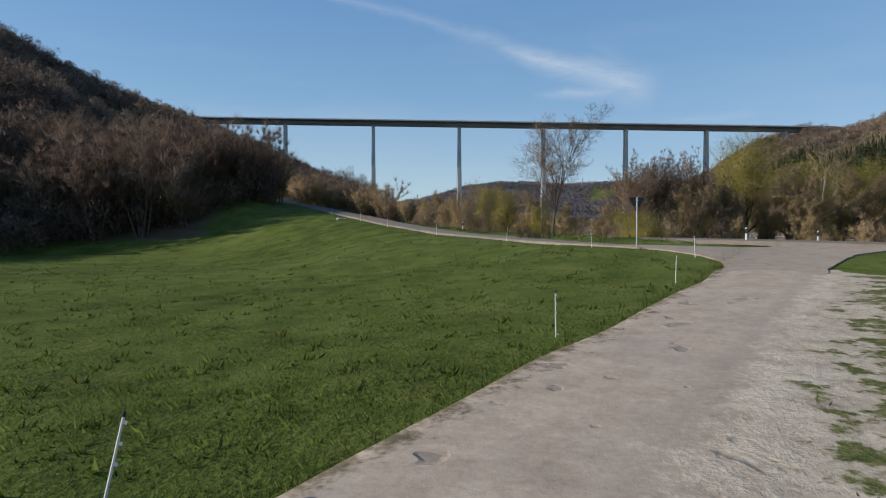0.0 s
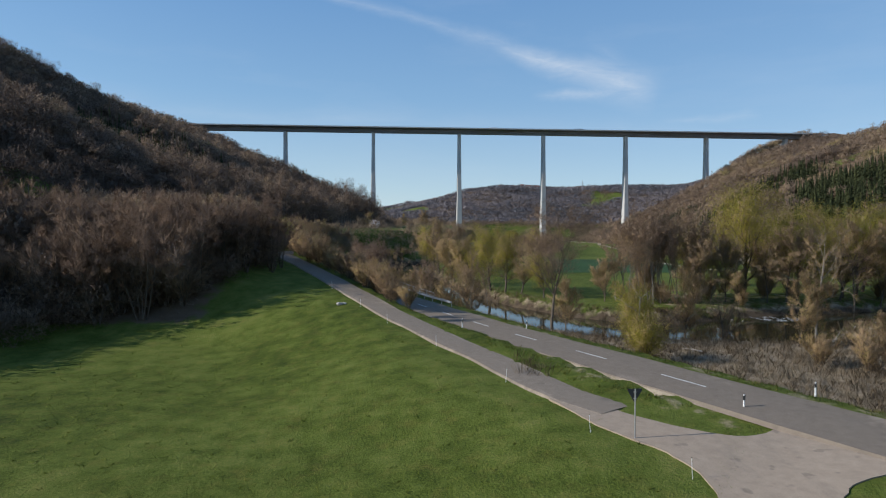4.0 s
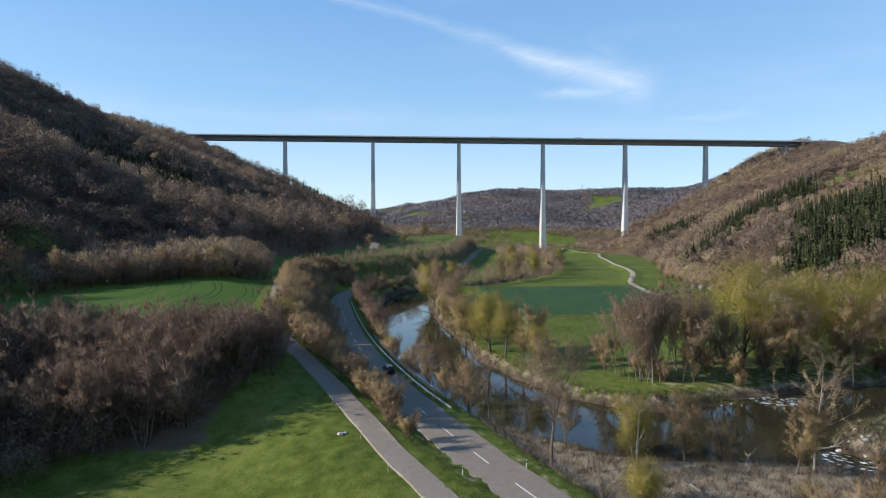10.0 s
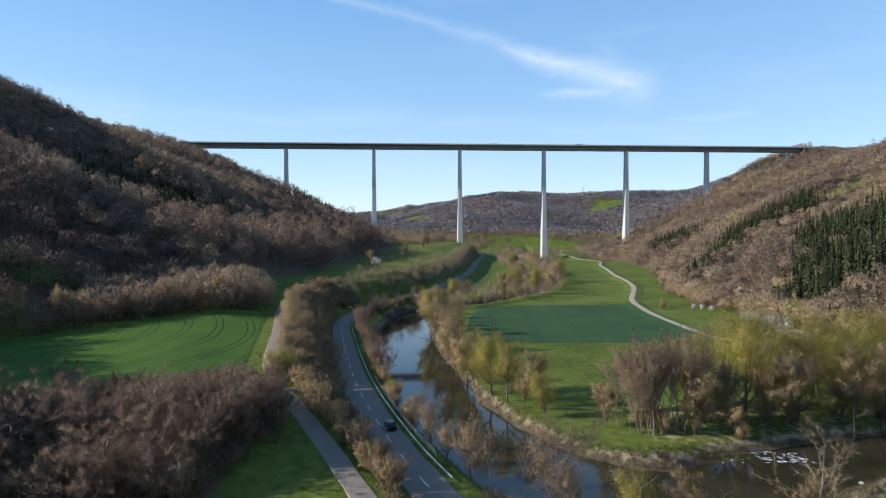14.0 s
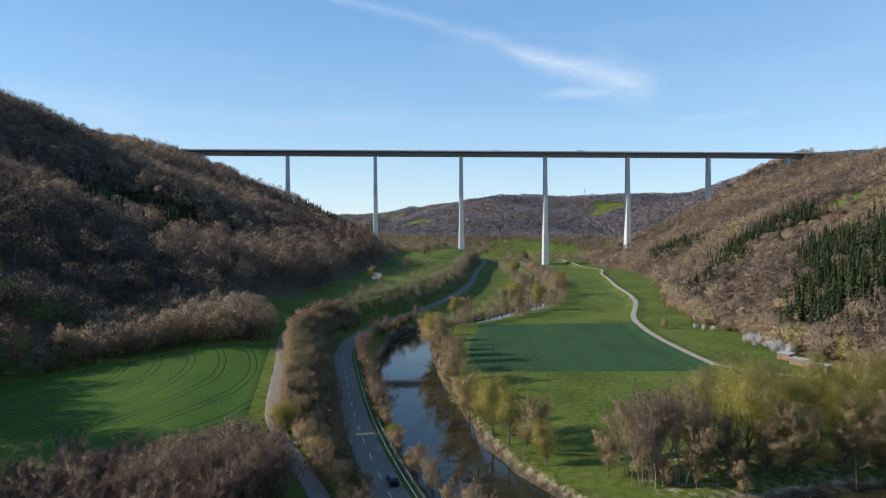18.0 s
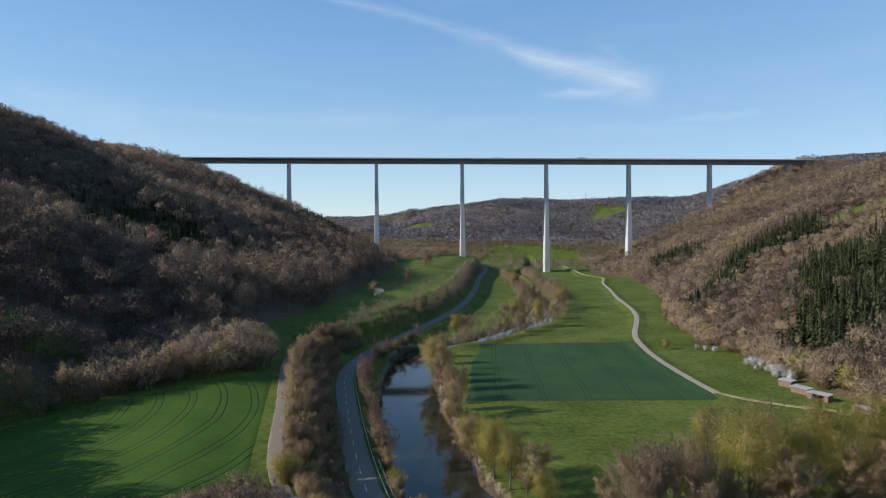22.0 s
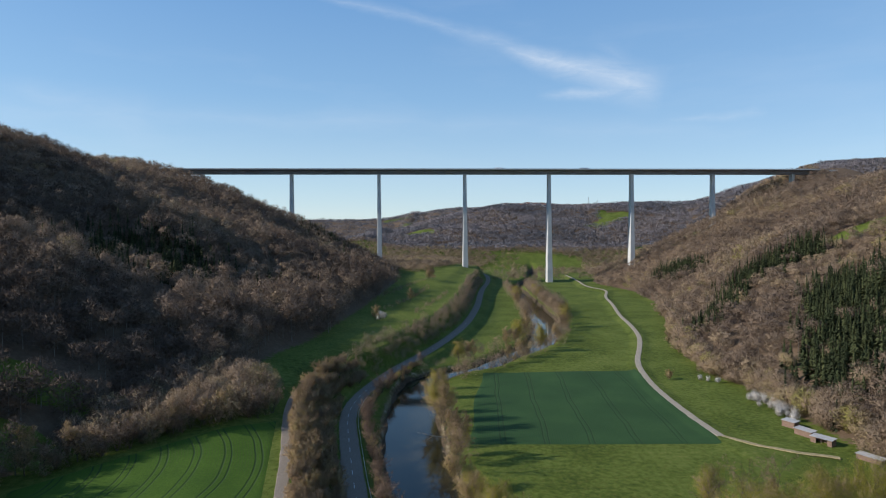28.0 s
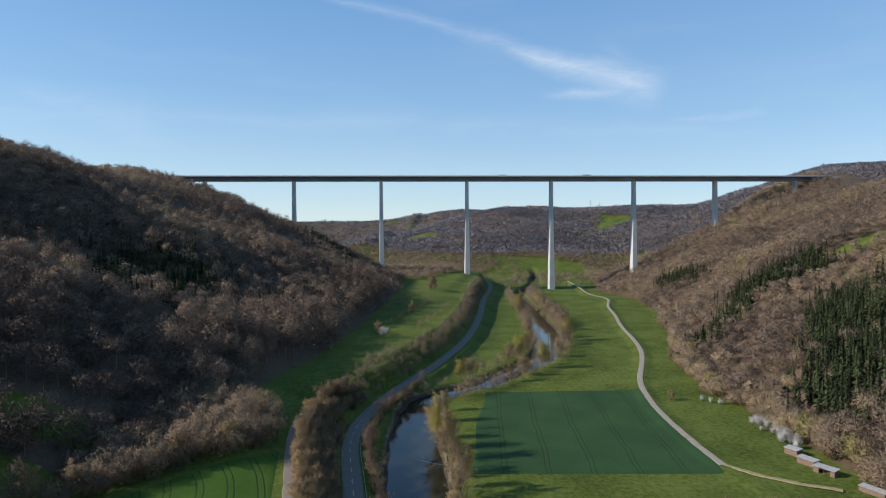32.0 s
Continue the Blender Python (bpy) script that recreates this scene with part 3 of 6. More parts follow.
d_river, h_river = nearest(RIVER, gx, gy)
d_branch, h_branch = nearest(BRANCH, gx, gy)
shore = np.minimum(d_river - h_river, d_branch - h_branch)
d_road, _ = nearest(ROAD, gx, gy)
d_lane, _ = nearest(LANE, gx, gy)
def in_wheat(x, y, grow=0.0):
    """Inside the sown field above the thicket, widened."""
    q = [(-82, 80), (-41.5, 121), (-61, 208), (-112, 148)]
    inside = np.ones(np.shape(x), bool)
    for (ax, ay), (bx, by) in zip(q, q[1:] + q[:1]):
        inside &= ((bx - ax) * (y - ay) - (by - ay) * (x - ax)) / math.hypot(bx - ax, by - ay) > -grow
    return inside


def clearing(x, y):
    """Grassy gaps in the woods of both slopes."""
    out = np.zeros(np.shape(x), bool)
    for cx, cy, rx, ry in ((-119, 167, 14, 8), (-134, 191, 17, 9), (-205, 880, 14, 34), (368, 508, 48, 18), (400, 1030, 34, 30)):
        out |= ((x - cx) / rx) ** 2 + ((y - cy) / ry) ** 2 < 1
    return out


glade = (gy > 1480) & (wave(gx, gy, 95, 3.3) + 0.4 * wave(gx, gy, 40, 1.0) >= 0.88)
litter = smooth(hill, -4, 14) * ~glade * ~clearing(gx, gy) * ~in_wheat(gx, gy, 3.0)
scarp = smooth(gx, -26, -35) * smooth(gy, 70, 76) * smooth(gy, 112, 100)
litter = np.maximum(litter, scarp * 0.9)
flats = smooth(gx, 4, 12) * smooth(gy, 30, 44) * smooth(gy, 118, 100) * smooth(d_road, 5.5, 10)
dry = np.maximum(0.9 * flats, 0.62 * smooth(shore, 5, 1) * smooth(gy, 500, 300))
dry = np.maximum(dry, 0.40 * smooth(gx, 30, 45) * smooth(gy, 108, 114) * smooth(gy, 150, 138))
verge = smooth(d_road, 7.5, 4.0) * smooth(d_road, 2.5, 3.5) * smooth(gy, 140, 60)
dry = np.maximum(dry, verge * 0.45)
mud = 0.9 * smooth(shore, 2.2, 0.4)
ground = sheet("ground", np.stack([gx.ravel(), gy.ravel(), gz.ravel()], 1), quads, M_GROUND,
               litter=litter.ravel(), dry=dry.ravel(), mud=mud.ravel())
tagged(ground, "green valley meadow with wooded slopes and dry riverbank grass", "ground", kind="structure")


def lay(x, y):
    """Height of the ground sheet itself between its grid lines."""
    x, y = np.asarray(x, float), np.asarray(y, float)
    i, j = np.clip(np.searchsorted(GX, x) - 1, 0, len(GX) - 2), np.clip(np.searchsorted(GY, y) - 1, 0, len(GY) - 2)
    u, v = (x - GX[i]) / (GX[i + 1] - GX[i]), (y - GY[j]) / (GY[j + 1] - GY[j])
    return (gz[j, i] * (1 - u) + gz[j, i + 1] * u) * (1 - v) + (gz[j + 1, i] * (1 - u) + gz[j + 1, i + 1] * u) * v


def curve(table, step):
    """Even samples along a course, rounded, with their sideways direction."""
    p = table.copy()
    for _ in range(3):
        q = np.empty((2 * len(p) - 2, p.shape[1]))
        q[0::2], q[1::2] = p[:-1] * 0.75 + p[1:] * 0.25, p[:-1] * 0.25 + p[1:] * 0.75
        p = np.vstack([p[:1], q, p[-1:]])
    s = np.r_[0, np.cumsum(np.hypot(*np.diff(p[:, :2], axis=0).T))]
    t = np.linspace(0, s[-1], max(int(s[-1] / step), 2))
    c = np.stack([np.interp(t, s, p[:, k]) for k in range(p.shape[1])], 1)
    d = np.gradient(c[:, :2], axis=0)
    d /= np.hypot(d[:, 0], d[:, 1])[:, None]
    return c, np.stack([d[:, 1], -d[:, 0]], 1), t          # places, right-hand side, length


def ribbon(name, table, half, mat, lift, step=2.0, cols=7, crown=0.05, ragged=0.0, skirt=0.25, shift=0.0):
    """A road slab along a course, with a slight crown and edges that go down into the ground."""
    c, side, t = curve(table, step)
    rng = np.random.default_rng(5)
    off = np.linspace(-1, 1, cols)
    V, S = [], []
    for k, (p, n) in enumerate(zip(c, side)):
        edge = half + ragged * (np.array([wave(t[k], 3.0, 1.9, 2.0), wave(t[k], 8.0, 2.3, 5.0)]) + 0.25 * rng.normal(size=2))
        for j, o in enumerate(np.r_[-1, off, 1]):
            width = (edge[0] if o < 0 else edge[1]) + ((6.0 * skirt if skirt < 0.13 else 0.2) if j in (0, cols + 1) else 0)
            V.append((p[0] + n[0] * (o * width + shift), p[1] + n[1] * (o * width + shift), p[2] + lift + crown * (1 - o * o)))
            S.append(abs(o) ** 3)
    V = np.array(V).reshape(len(c), cols + 2, 3)
    V[:, 0, 2] -= skirt
    V[:, -1, 2] -= skirt
    m = cols + 2
    i = (np.arange(len(c) - 1)[:, None] * m + np.arange(m - 1)[None, :]).ravel()
    return sheet(name, V.reshape(-1, 3), np.stack([i, i + 1, i + m + 1, i + m], 1), mat, None, False, side=np.array(S))


road = tagged(ribbon("road", ROAD, 3.3, M_ASPHALT, 0.06, 2.0, 7, 0.05, 0.12), "grey worn asphalt country road beside the river", "road", kind="structure")
lane = tagged(ribbon("lane", LANE[2:-2], 1.55, M_LANE, 0.05, 1.6, 5, 0.03, 0.10), "narrow pale asphalt farm lane climbing the bank", "lane", kind="structure")
pathway = tagged(ribbon("field_path", PATHWAY[2:], 1.5, M_PATH, 0.10, 3.0, 5, 0.03, 0.12), "pale gravel farm path winding between the fields", "path", kind="structure")


def build_track():
    """The track with the bare apron and the trodden grass that it runs out into, as one strip."""
    c, side, t = curve(TRACK[1:8], 0.5)
    off = np.array([-2.1, -1.9, -1.7, -1.45, -1.0, -0.5, 0, 0.5, 1.0, 1.5, 1.9, 2.3, 2.8, 3.3, 3.9, 4.5, 5.2, 6.0])
    o = off[None, :] + (np.abs(off) > 1.6)[None, :] * 0.16 * wave(t[:, None] * 1.3, off[None, :] * 2.0, 1.7, 3.0)
    X, Y = c[:, :1] + side[:, :1] * o, c[:, 1:2] + side[:, 1:] * o
    g = lay(X, Y)
    flat = c[:, 2:3] + 0.05 + 0.02 * (1 - (o / 1.9) ** 2)
    far = smooth(np.abs(o), 1.7, 3.0)
    Z = flat * (1 - far) + np.maximum(g + 0.03, flat - 0.05) * far + 0.012 * wave(X, Y, 0.35, 1.0) * (o > 1.5)
    Z -= 0.06 * smooth(t, t[-1] - 2.0, t[-1])[:, None]
    Z[:, 0], Z[:, -1] = g[:, 0] - 0.08, g[:, -1] - 0.08
    m = len(off)
    i = (np.arange(len(c) - 1)[:, None] * m + np.arange(m - 1)[None, :]).ravel()
    ob = sheet("track", np.stack([X, Y, Z], 2).reshape(-1, 3), np.stack([i, i + 1, i + m + 1, i + m], 1), M_TRACK, across=np.broadcast_to(o, X.shape).ravel())
    return tagged(ob, "dusty pale asphalt track running out into gravel and trodden grass", "track", kind="structure")


track = build_track()
tagged(ribbon("road_shoulder", ROAD[5:9], 0.22, M_CHALK, -0.03, 0.8, 4, 0.0, 0.12, 0.1, -3.45), "pale crumbling gravel edge of the road", "verge", kind="structure")


tagged(ribbon("farm_track", line([(103.4, 228, 2.9), (110, 219, 2.8), (120, 211, 2.7), (134, 204, 2.7)]), 0.9, M_VERGE, 0.08, 1.2, 5, 0.0, 0.3, 0.3), "faint worn farm track through the grass", "track", kind="structure")


def junction():
    """Where track, lane and road run together: one worn sheet round the grassy tip."""
    rim = line([(10.3, 22.0), (11.6, 24.4), (12.2, 26.2), (12.1, 28.2), (11.3, 30.2), (10.0, 31.8), (8.8, 33.8), (7.9, 36.5), (6.9, 39.3), (9.4, 40.2),
                (10.9, 36.3), (13.3, 33.5), (15.6, 32.1), (17.1, 32.1), (18.5, 32.9), (19.4, 34.0), (19.8, 35.3), (19.5, 36.9), (21.5, 36.0), (24.4, 31.2), (26.2, 27.4), (23.6, 26.4),
                (20.7, 27.2), (18.4, 26.3), (16.6, 24.6), (14.6, 22.4), (13.4, 20.6)])
    ring = np.vstack([rim, rim[:1]])
    s = np.r_[0, np.cumsum(np.hypot(*np.diff(ring, axis=0).T))]
    t = np.linspace(0, s[-1], 150, endpoint=False)
    edge = np.stack([np.interp(t, s, ring[:, k]) for k in (0, 1)], 1)
    edge = (np.roll(edge, 1, 0) + 2 * edge + np.roll(edge, -1, 0)) / 4
    edge += 0.05 * np.stack([wave(edge[:, 0], edge[:, 1], 0.3, 1.0), wave(edge[:, 0], edge[:, 1], 0.27, 4.0)], 1)
    u, v = [q.ravel() for q in np.meshgrid(np.arange(7.5, 26.5, 0.8), np.arange(20.8, 40, 0.8))]
    inside = np.zeros(len(u), bool)
    for (ax, ay), (bx, by) in zip(edge, np.roll(edge, -1, 0)):
        inside ^= ((ay > v) != (by > v)) & (u < (bx - ax) * (v - ay) / (by - ay + 1e-12) + ax)
    inside &= np.min(np.hypot(u[:, None] - edge[None, :, 0], v[:, None] - edge[None, :, 1]), axis=1) > 0.4
    pts = np.vstack([edge, np.stack([u[inside], v[inside]], 1)])
    n = len(edge)
    made = geometry.delaunay_2d_cdt([Vector(p) for p in pts], [(k, (k + 1) % n) for k in range(n)], [list(range(n))], 1, 1e-4)
    P = np.array([p[:] for p in made[0]])
    z = shared_level(P[:, 0], P[:, 1]) + 0.03
    T = [tuple(f) for f in made[2]]
    k = len(P)
    order = [next(i for i, o in enumerate(made[3]) if j in o) for j in range(n)]
    P = np.vstack([P, P[order]])
    z = np.r_[z, z[order] - 0.3]
    for j in range(n):
        a, b = order[j], order[(j + 1) % n]
        T += [(a, k + j, k + (j + 1) % n), (a, k + (j + 1) % n, b)]
    return tagged(sheet("junction", np.c_[P, z], T, M_JUNCTION, None, False, side=0 * z), "pale worn asphalt of the junction of track, lane and road", "road", kind="structure")


junction()


def water(name, table, label):
    c, side, t = curve(table, 3.0)
    V = [(p[0] + n[0] * o * (p[2] + 2.0), p[1] + n[1] * o * (p[2] + 2.0), 0.0) for p, n in zip(c, side) for o in (-1, 1)]
    i = np.arange(len(c) - 1) * 2
    return tagged(sheet(name, V, np.stack([i, i + 1, i + 3, i + 2], 1), M_WATER), label, "river", kind="structure")


water("river", RIVER, "calm dark river reflecting the sky and bare trees")
side_arm = water("river_arm", BRANCH, "shallow stony side arm of the river")
side_arm.location.z = 0.02


def field(name, corners, n, m, mat, lift, label, wobble=0.0):
    """A sown patch between four corners, laid on the ground."""
    a, b, c, d = [np.array(p, float) for p in corners]
    u, v = np.meshgrid(np.linspace(0, 1, n), np.linspace(0, 1, m))
    u, v = u.ravel()[:, None], v.ravel()[:, None]
    P = (a * (1 - u) + b * u) * (1 - v) + (d * (1 - u) + c * u) * v
    rim = np.minimum(np.minimum(u, 1 - u) * n, np.minimum(v, 1 - v) * m).ravel()
    P[:, 0] += wobble * np.sin(v.ravel() * 9) * (1 - smooth(rim, 0, n / 3))
    z = lay(P[:, 0], P[:, 1]) + np.where(rim < 0.01, -0.05, lift)
    i = (np.arange(m - 1)[:, None] * n + np.arange(n - 1)[None, :]).ravel()
    return tagged(sheet(name, np.c_[P, z], np.stack([i, i + 1, i + n + 1, i + n], 1), mat), label, "field", kind="structure")


field("crop_field", [(6, 219), (101, 219), (106, 340), (18, 335)], 90, 110, M_CROP, 0.16, "dark green young cereal field with wheel tracks", 1.0)
field("wheat_field", [(-82, 80), (-41.5, 121), (-61, 208), (-112, 148)], 60, 80, M_CROP2, 0.16, "bright green sown field with curved wheel tracks")


# ------------------------------------------------------------- viaduct
DECK_A, DECK_B = Vector((-249.0, 941.6, 0)), Vector((439.0, 994.0, 0))
ALONG = (DECK_B - DECK_A).normalized()
DECK_TURN = math.degrees(math.atan2(ALONG.y, ALONG.x))
DECK_UNDER, DECK_TOP = 181.2, 187.7


def viaduct():
    thing = new("viaduct")
    tagged(thing, "tall concrete motorway viaduct on slender tapered piers across the valley", "bridge")
    thing.matrix_world = pose(DECK_A.x, DECK_A.y, 0, 0, 0, DECK_TURN)
    lo, hi = -230.0, 884.0
    # box girder
    bm = bmesh.new()
    outline = [(-4.3, DECK_UNDER), (4.3, DECK_UNDER), (4.9, DECK_TOP - 1.0), (-4.9, DECK_TOP - 1.0)]
    ends = [[bm.verts.new((x, y, z)) for y, z in outline] for x in (lo, hi)]
    for k in range(4):
        bm.faces.new((ends[0][k], ends[1][k], ends[1][(k + 1) % 4], ends[0][(k + 1) % 4]))
    bm.faces.new(ends[0][::-1]), bm.faces.new(ends[1])
    part("box_girder", bm, M_DECK, thing)
    # slab that overhangs on both sides
    bm = bmesh.new()
    outline = [(-15.4, DECK_TOP - 0.45), (-4.9, DECK_TOP - 1.1), (4.9, DECK_TOP - 1.1), (15.4, DECK_TOP - 0.45), (15.4, DECK_TOP), (-15.4, DECK_TOP)]
    ends = [[bm.verts.new((x, y, z)) for y, z in outline] for x in (lo, hi)]
    for k in range(6):
        bm.faces.new((ends[0][k], ends[1][k], ends[1][(k + 1) % 6], ends[0][(k + 1) % 6]))
    bm.faces.new(ends[0][::-1]), bm.faces.new(ends[1])
    part("deck_slab", bm, M_DECK, thing)
    strut = None
    for x in np.arange(lo + 8, hi - 4, 7.67):                      # raking struts under the overhang
        for s in (-1, 1):
            if strut is None:
                strut = part("strut", rod(bmesh.new(), (0, 4.6 * 1, DECK_UNDER + 0.8), (0, 12.2, DECK_TOP - 0.75), 0.28, 0.28, 4), M_DECK, thing)
                strut.location.x = x
                strut.rotation_euler.z = 0 if s > 0 else math.pi
            else:
                o = strut.copy()
                scene.collection.objects.link(o)
                o.location.x = x
                o.rotation_euler.z = 0 if s > 0 else math.pi
    for s in (-1, 1):
        part("parapet", box(bmesh.new(), (hi - lo, 0.35, 1.1), ((lo + hi) / 2, s * 15.2, DECK_TOP + 0.5)), M_CONCRETE, thing)
        part("wind_screen", box(bmesh.new(), (hi - lo, 0.12, 0.5), ((lo + hi) / 2, s * 15.2, DECK_TOP + 1.35)), M_STEEL, thing, "thin steel safety rail")
    part("middle_barrier", box(bmesh.new(), (hi - lo, 0.5, 0.9), ((lo + hi) / 2, 0, DECK_TOP + 0.46)), M_CONCRETE, thing)
    for k in range(8):
        x = (k - 1) * 138.0
        place = thing.matrix_world @ Vector((x, 0, 0))
        foot = height(place.x, place.y) - 2
        tall = DECK_UNDER - foot
        wide, deep = 5.0 + 4.5 * (tall / 180) ** 1.3, 8.6 + 6.4 * (tall / 180) ** 1.3
        bm = bmesh.new()
        n = 8
        rings = []
        for j in range(n + 1):
            f = j / n
            a, b = 2.5 + (wide / 2 - 2.5) * (1 - f) ** 1.4, 4.3 + (deep / 2 - 4.3) * (1 - f) ** 1.4
            c = 0.5
            rings.append([bm.verts.new((x + px, py, foot + tall * f)) for px, py in
                          ((-a + c, -b), (a - c, -b), (a, -b + c), (a, b - c), (a - c, b), (-a + c, b), (-a, b - c), (-a, -b + c))])
        for r0, r1 in zip(rings, rings[1:]):
            for i in range(8):
                bm.faces.new((r0[i], r0[(i + 1) % 8], r1[(i + 1) % 8], r1[i]))
        bm.faces.new(rings[-1])
        part("pier", bm, M_CONCRETE, thing)
    for x in (lo - 6, hi + 6):
        place = thing.matrix_world @ Vector((x, 0, 0))
        foot = min(height(place.x, place.y), DECK_UNDER - 4) - 4
        part("abutment", box(bmesh.new(), (16, 30, DECK_TOP - foot), (x, 0, (DECK_TOP + foot) / 2 - 0.02)), M_CONCRETE, thing)
    return thing


viaduct()


def truck(x, lane_y, label, cargo):
    thing = tagged(new("truck"), label, "truck", "lorries on the viaduct")
    thing.matrix_world = pose(DECK_A.x, DECK_A.y, 0, 0, 0, DECK_TURN) @ pose(x, lane_y, DECK_TOP)
    part("trailer", box(bmesh.new(), (12.4, 2.5, 2.75), (0, 0, 2.55), bevel=0.06), cargo, thing)
    part("cab", box(bmesh.new(), (2.3, 2.45, 3.0), (7.8, 0, 2.1), bevel=0.18), M_WHITE, thing)
    part("windscreen", box(bmesh.new(), (0.06, 2.1, 0.9), (8.96, 0, 2.75)), M_GLASS, thing)
    part("chassis", box(bmesh.new(), (15, 1.6, 0.35), (1.4, 0, 0.85)), M_BLACK, thing)
    for wx in (-5, -3.7, -2.4, 6, 8.2):
        for s in (-1, 1):
            part("wheel", rod(bmesh.new(), (wx, s * 0.85, 0.52), (wx, s * 1.2, 0.52), 0.52, sides=14), M_RUBBER, thing)


truck(330, -6.5, "white lorry with a pale box trailer on the viaduct", M_WHITE)
truck(470, -6.5, "lorry with a grey box trailer on the viaduct", M_STEEL)

# ------------------------------------------------------------- plants in bulk
def blades(root, tip, width, rng, out=None):
    """One thin triangle for each root and tip, turned at random or with its face outwards."""
    d = tip - root
    side = np.cross(d, rng.normal(size=d.shape) if out is None else out + 0.45 * rng.normal(size=d.shape))
    side /= np.linalg.norm(side, axis=1)[:, None] + 1e-9
    return np.stack([root - side * width[:, None] / 2, root + side * width[:, None] / 2, tip], 1)


def faced(tris, out):
    """Turn each triangle so that its front looks outwards."""
    n = np.cross(tris[:, 1] - tris[:, 0], tris[:, 2] - tris[:, 0])
    flip = (n * out).sum(1) < 0
    tris[flip] = tris[flip][:, [1, 0, 2]]
    return tris


def hull(level):
    """A rough ball of triangles, as places and corners."""
    bm = bmesh.new()
    bmesh.ops.create_icosphere(bm, subdivisions=level, radius=1.0)
    bm.verts.ensure_lookup_table()
    out = np.array([v.co[:] for v in bm.verts]), np.array([[v.index for v in f.verts] for f in bm.faces])
    bm.free()
    return out


BALL = hull(1)


def crowns(at, tall, wide, n, rng, droop=0.25, width=0.16, base=0.2, core=0.0):
    """Crowns of many trees at once: rounded clumps of short twigs round a denser core.
    Returns triangles, the tree that each belongs to, and outward directions."""
    count, clumps = len(at), 9
    own = np.repeat(np.arange(count), n)
    m = len(own)
    half, mid = tall * (1 - base) / 2, tall * (1 + base) / 2
    # clump centres, spread over each crown, most of them high up
    cv = rng.normal(size=(count, clumps, 3)) + np.array([0, 0, 0.35])
    cv /= np.linalg.norm(cv, axis=2)[:, :, None]
    cv *= (0.50 + 0.22 * rng.random((count, clumps)))[:, :, None]
    pick = rng.integers(clumps, size=m)
    c0 = cv[own, pick]
    v = rng.normal(size=(m, 3)) + 0.5 * c0
    v /= np.linalg.norm(v, axis=1)[:, None]
    reach = 0.30 + 0.26 * rng.random(m) ** 0.6
    c = c0 + v * reach[:, None]
    scale = np.stack([wide[own], wide[own], half[own]], 1)
    way = 0.5 * v + 0.45 * c0 + 0.75 * rng.normal(size=(m, 3)) + np.array([0, 0, 0.15 + droop])
    way /= np.linalg.norm(way, axis=1)[:, None]
    p = c * scale
    p[:, 2] += mid[own]
    ln = (0.24 * wide[own] * (0.5 + 0.8 * rng.random(m)))[:, None]
    wd = width * wide[own] * (0.7 + 0.9 * rng.random(m))
    out = 0.45 * v + 0.85 * c + np.array([0, 0, 0.18])
    tris = faced(blades(p - way * ln * 0.55, p + way * ln * 0.55, wd, rng, out), out) + at[own][:, None, :]
    if not core:
        return tris, own, out
    # the core: a lumpy ball that follows the clumps
    bv, bf = BALL
    near = np.einsum("bk,ick->ibc", bv, cv).max(2)
    r = core * (0.42 + 0.72 * np.clip(near, 0, 1)) * (1 + 0.04 * rng.normal(size=near.shape))
    hv = bv[None] * r[:, :, None] * np.stack([wide, wide, half], 1)[:, None, :]
    hv[:, :, 2] += mid[:, None]
    hv += at[:, None, :]
    ht = hv[:, bf].reshape(-1, 3, 3)
    best = cv[np.arange(count)[:, None], np.einsum("bk,ick->ibc", bv, cv).argmax(2)]
    hn = bv[None] * r[:, :, None] - 0.45 * best
    hn /= np.linalg.norm(hn, axis=2)[:, :, None] + 1e-9
    hn = 0.6 * hn + 0.7 * bv[None]
    return np.concatenate([tris, ht]), np.concatenate([own, np.repeat(np.arange(count), len(bf))]), np.concatenate([shaded(out, rng).reshape(-1, 3, 3), hn[:, bf].reshape(-1, 3, 3)])


def cones(at, tall, wide, n, rng):
    """Spruces: whorls of drooping boughs."""
    own = np.repeat(np.arange(len(at)), n)
    m = len(own)
    f = rng.random(m) ** 0.75
    a = rng.random(m) * 2 * np.pi
    h, r = tall[own], wide[own]
    reach = r * (1.05 - f) * (0.75 + 0.4 * rng.random(m))
    z = h * (0.08 + 0.92 * f)
    root = np.stack([0 * a, 0 * a, z + 0.05 * h * (1 - f)], 1)
    tip = np.stack([np.cos(a) * reach, np.sin(a) * reach, z - 0.10 * h * (1 - 0.4 * f)], 1)
    out = np.stack([np.cos(a), np.sin(a), 0.5 + 0 * a], 1)
    return faced(blades(tip * np.array([0.1, 0.1, 1.0]) + np.array([0, 0, 0.7]), tip, 0.32 * reach + 0.22, rng), out) + at[own][:, None, :], own, out


def shaded(out, rng):
    """Normals for each corner, a little uneven from twig to twig."""
    if out.ndim == 3:
        n = out.reshape(-1, 3)
        return n / (np.linalg.norm(n, axis=1)[:, None] + 1e-9)
    n = out + 0.22 * rng.normal(size=out.shape)
    return np.repeat(n / (np.linalg.norm(n, axis=1)[:, None] + 1e-9), 3, axis=0)


def bulk(name, tris, own, tint, mat, label, category, out=None, kind="stuff"):
    V = tris.reshape(-1, 3)
    rng = np.random.default_rng(3)
    t = np.repeat(np.clip(tint[own] + 0.035 * rng.normal(size=len(own)), 0, 1), 3)
    return tagged(sheet(name, V, np.arange(len(V)).reshape(-1, 3), mat, smooth=False, normals=None if out is None else shaded(out, rng), tint=t), label, category, kind=kind)


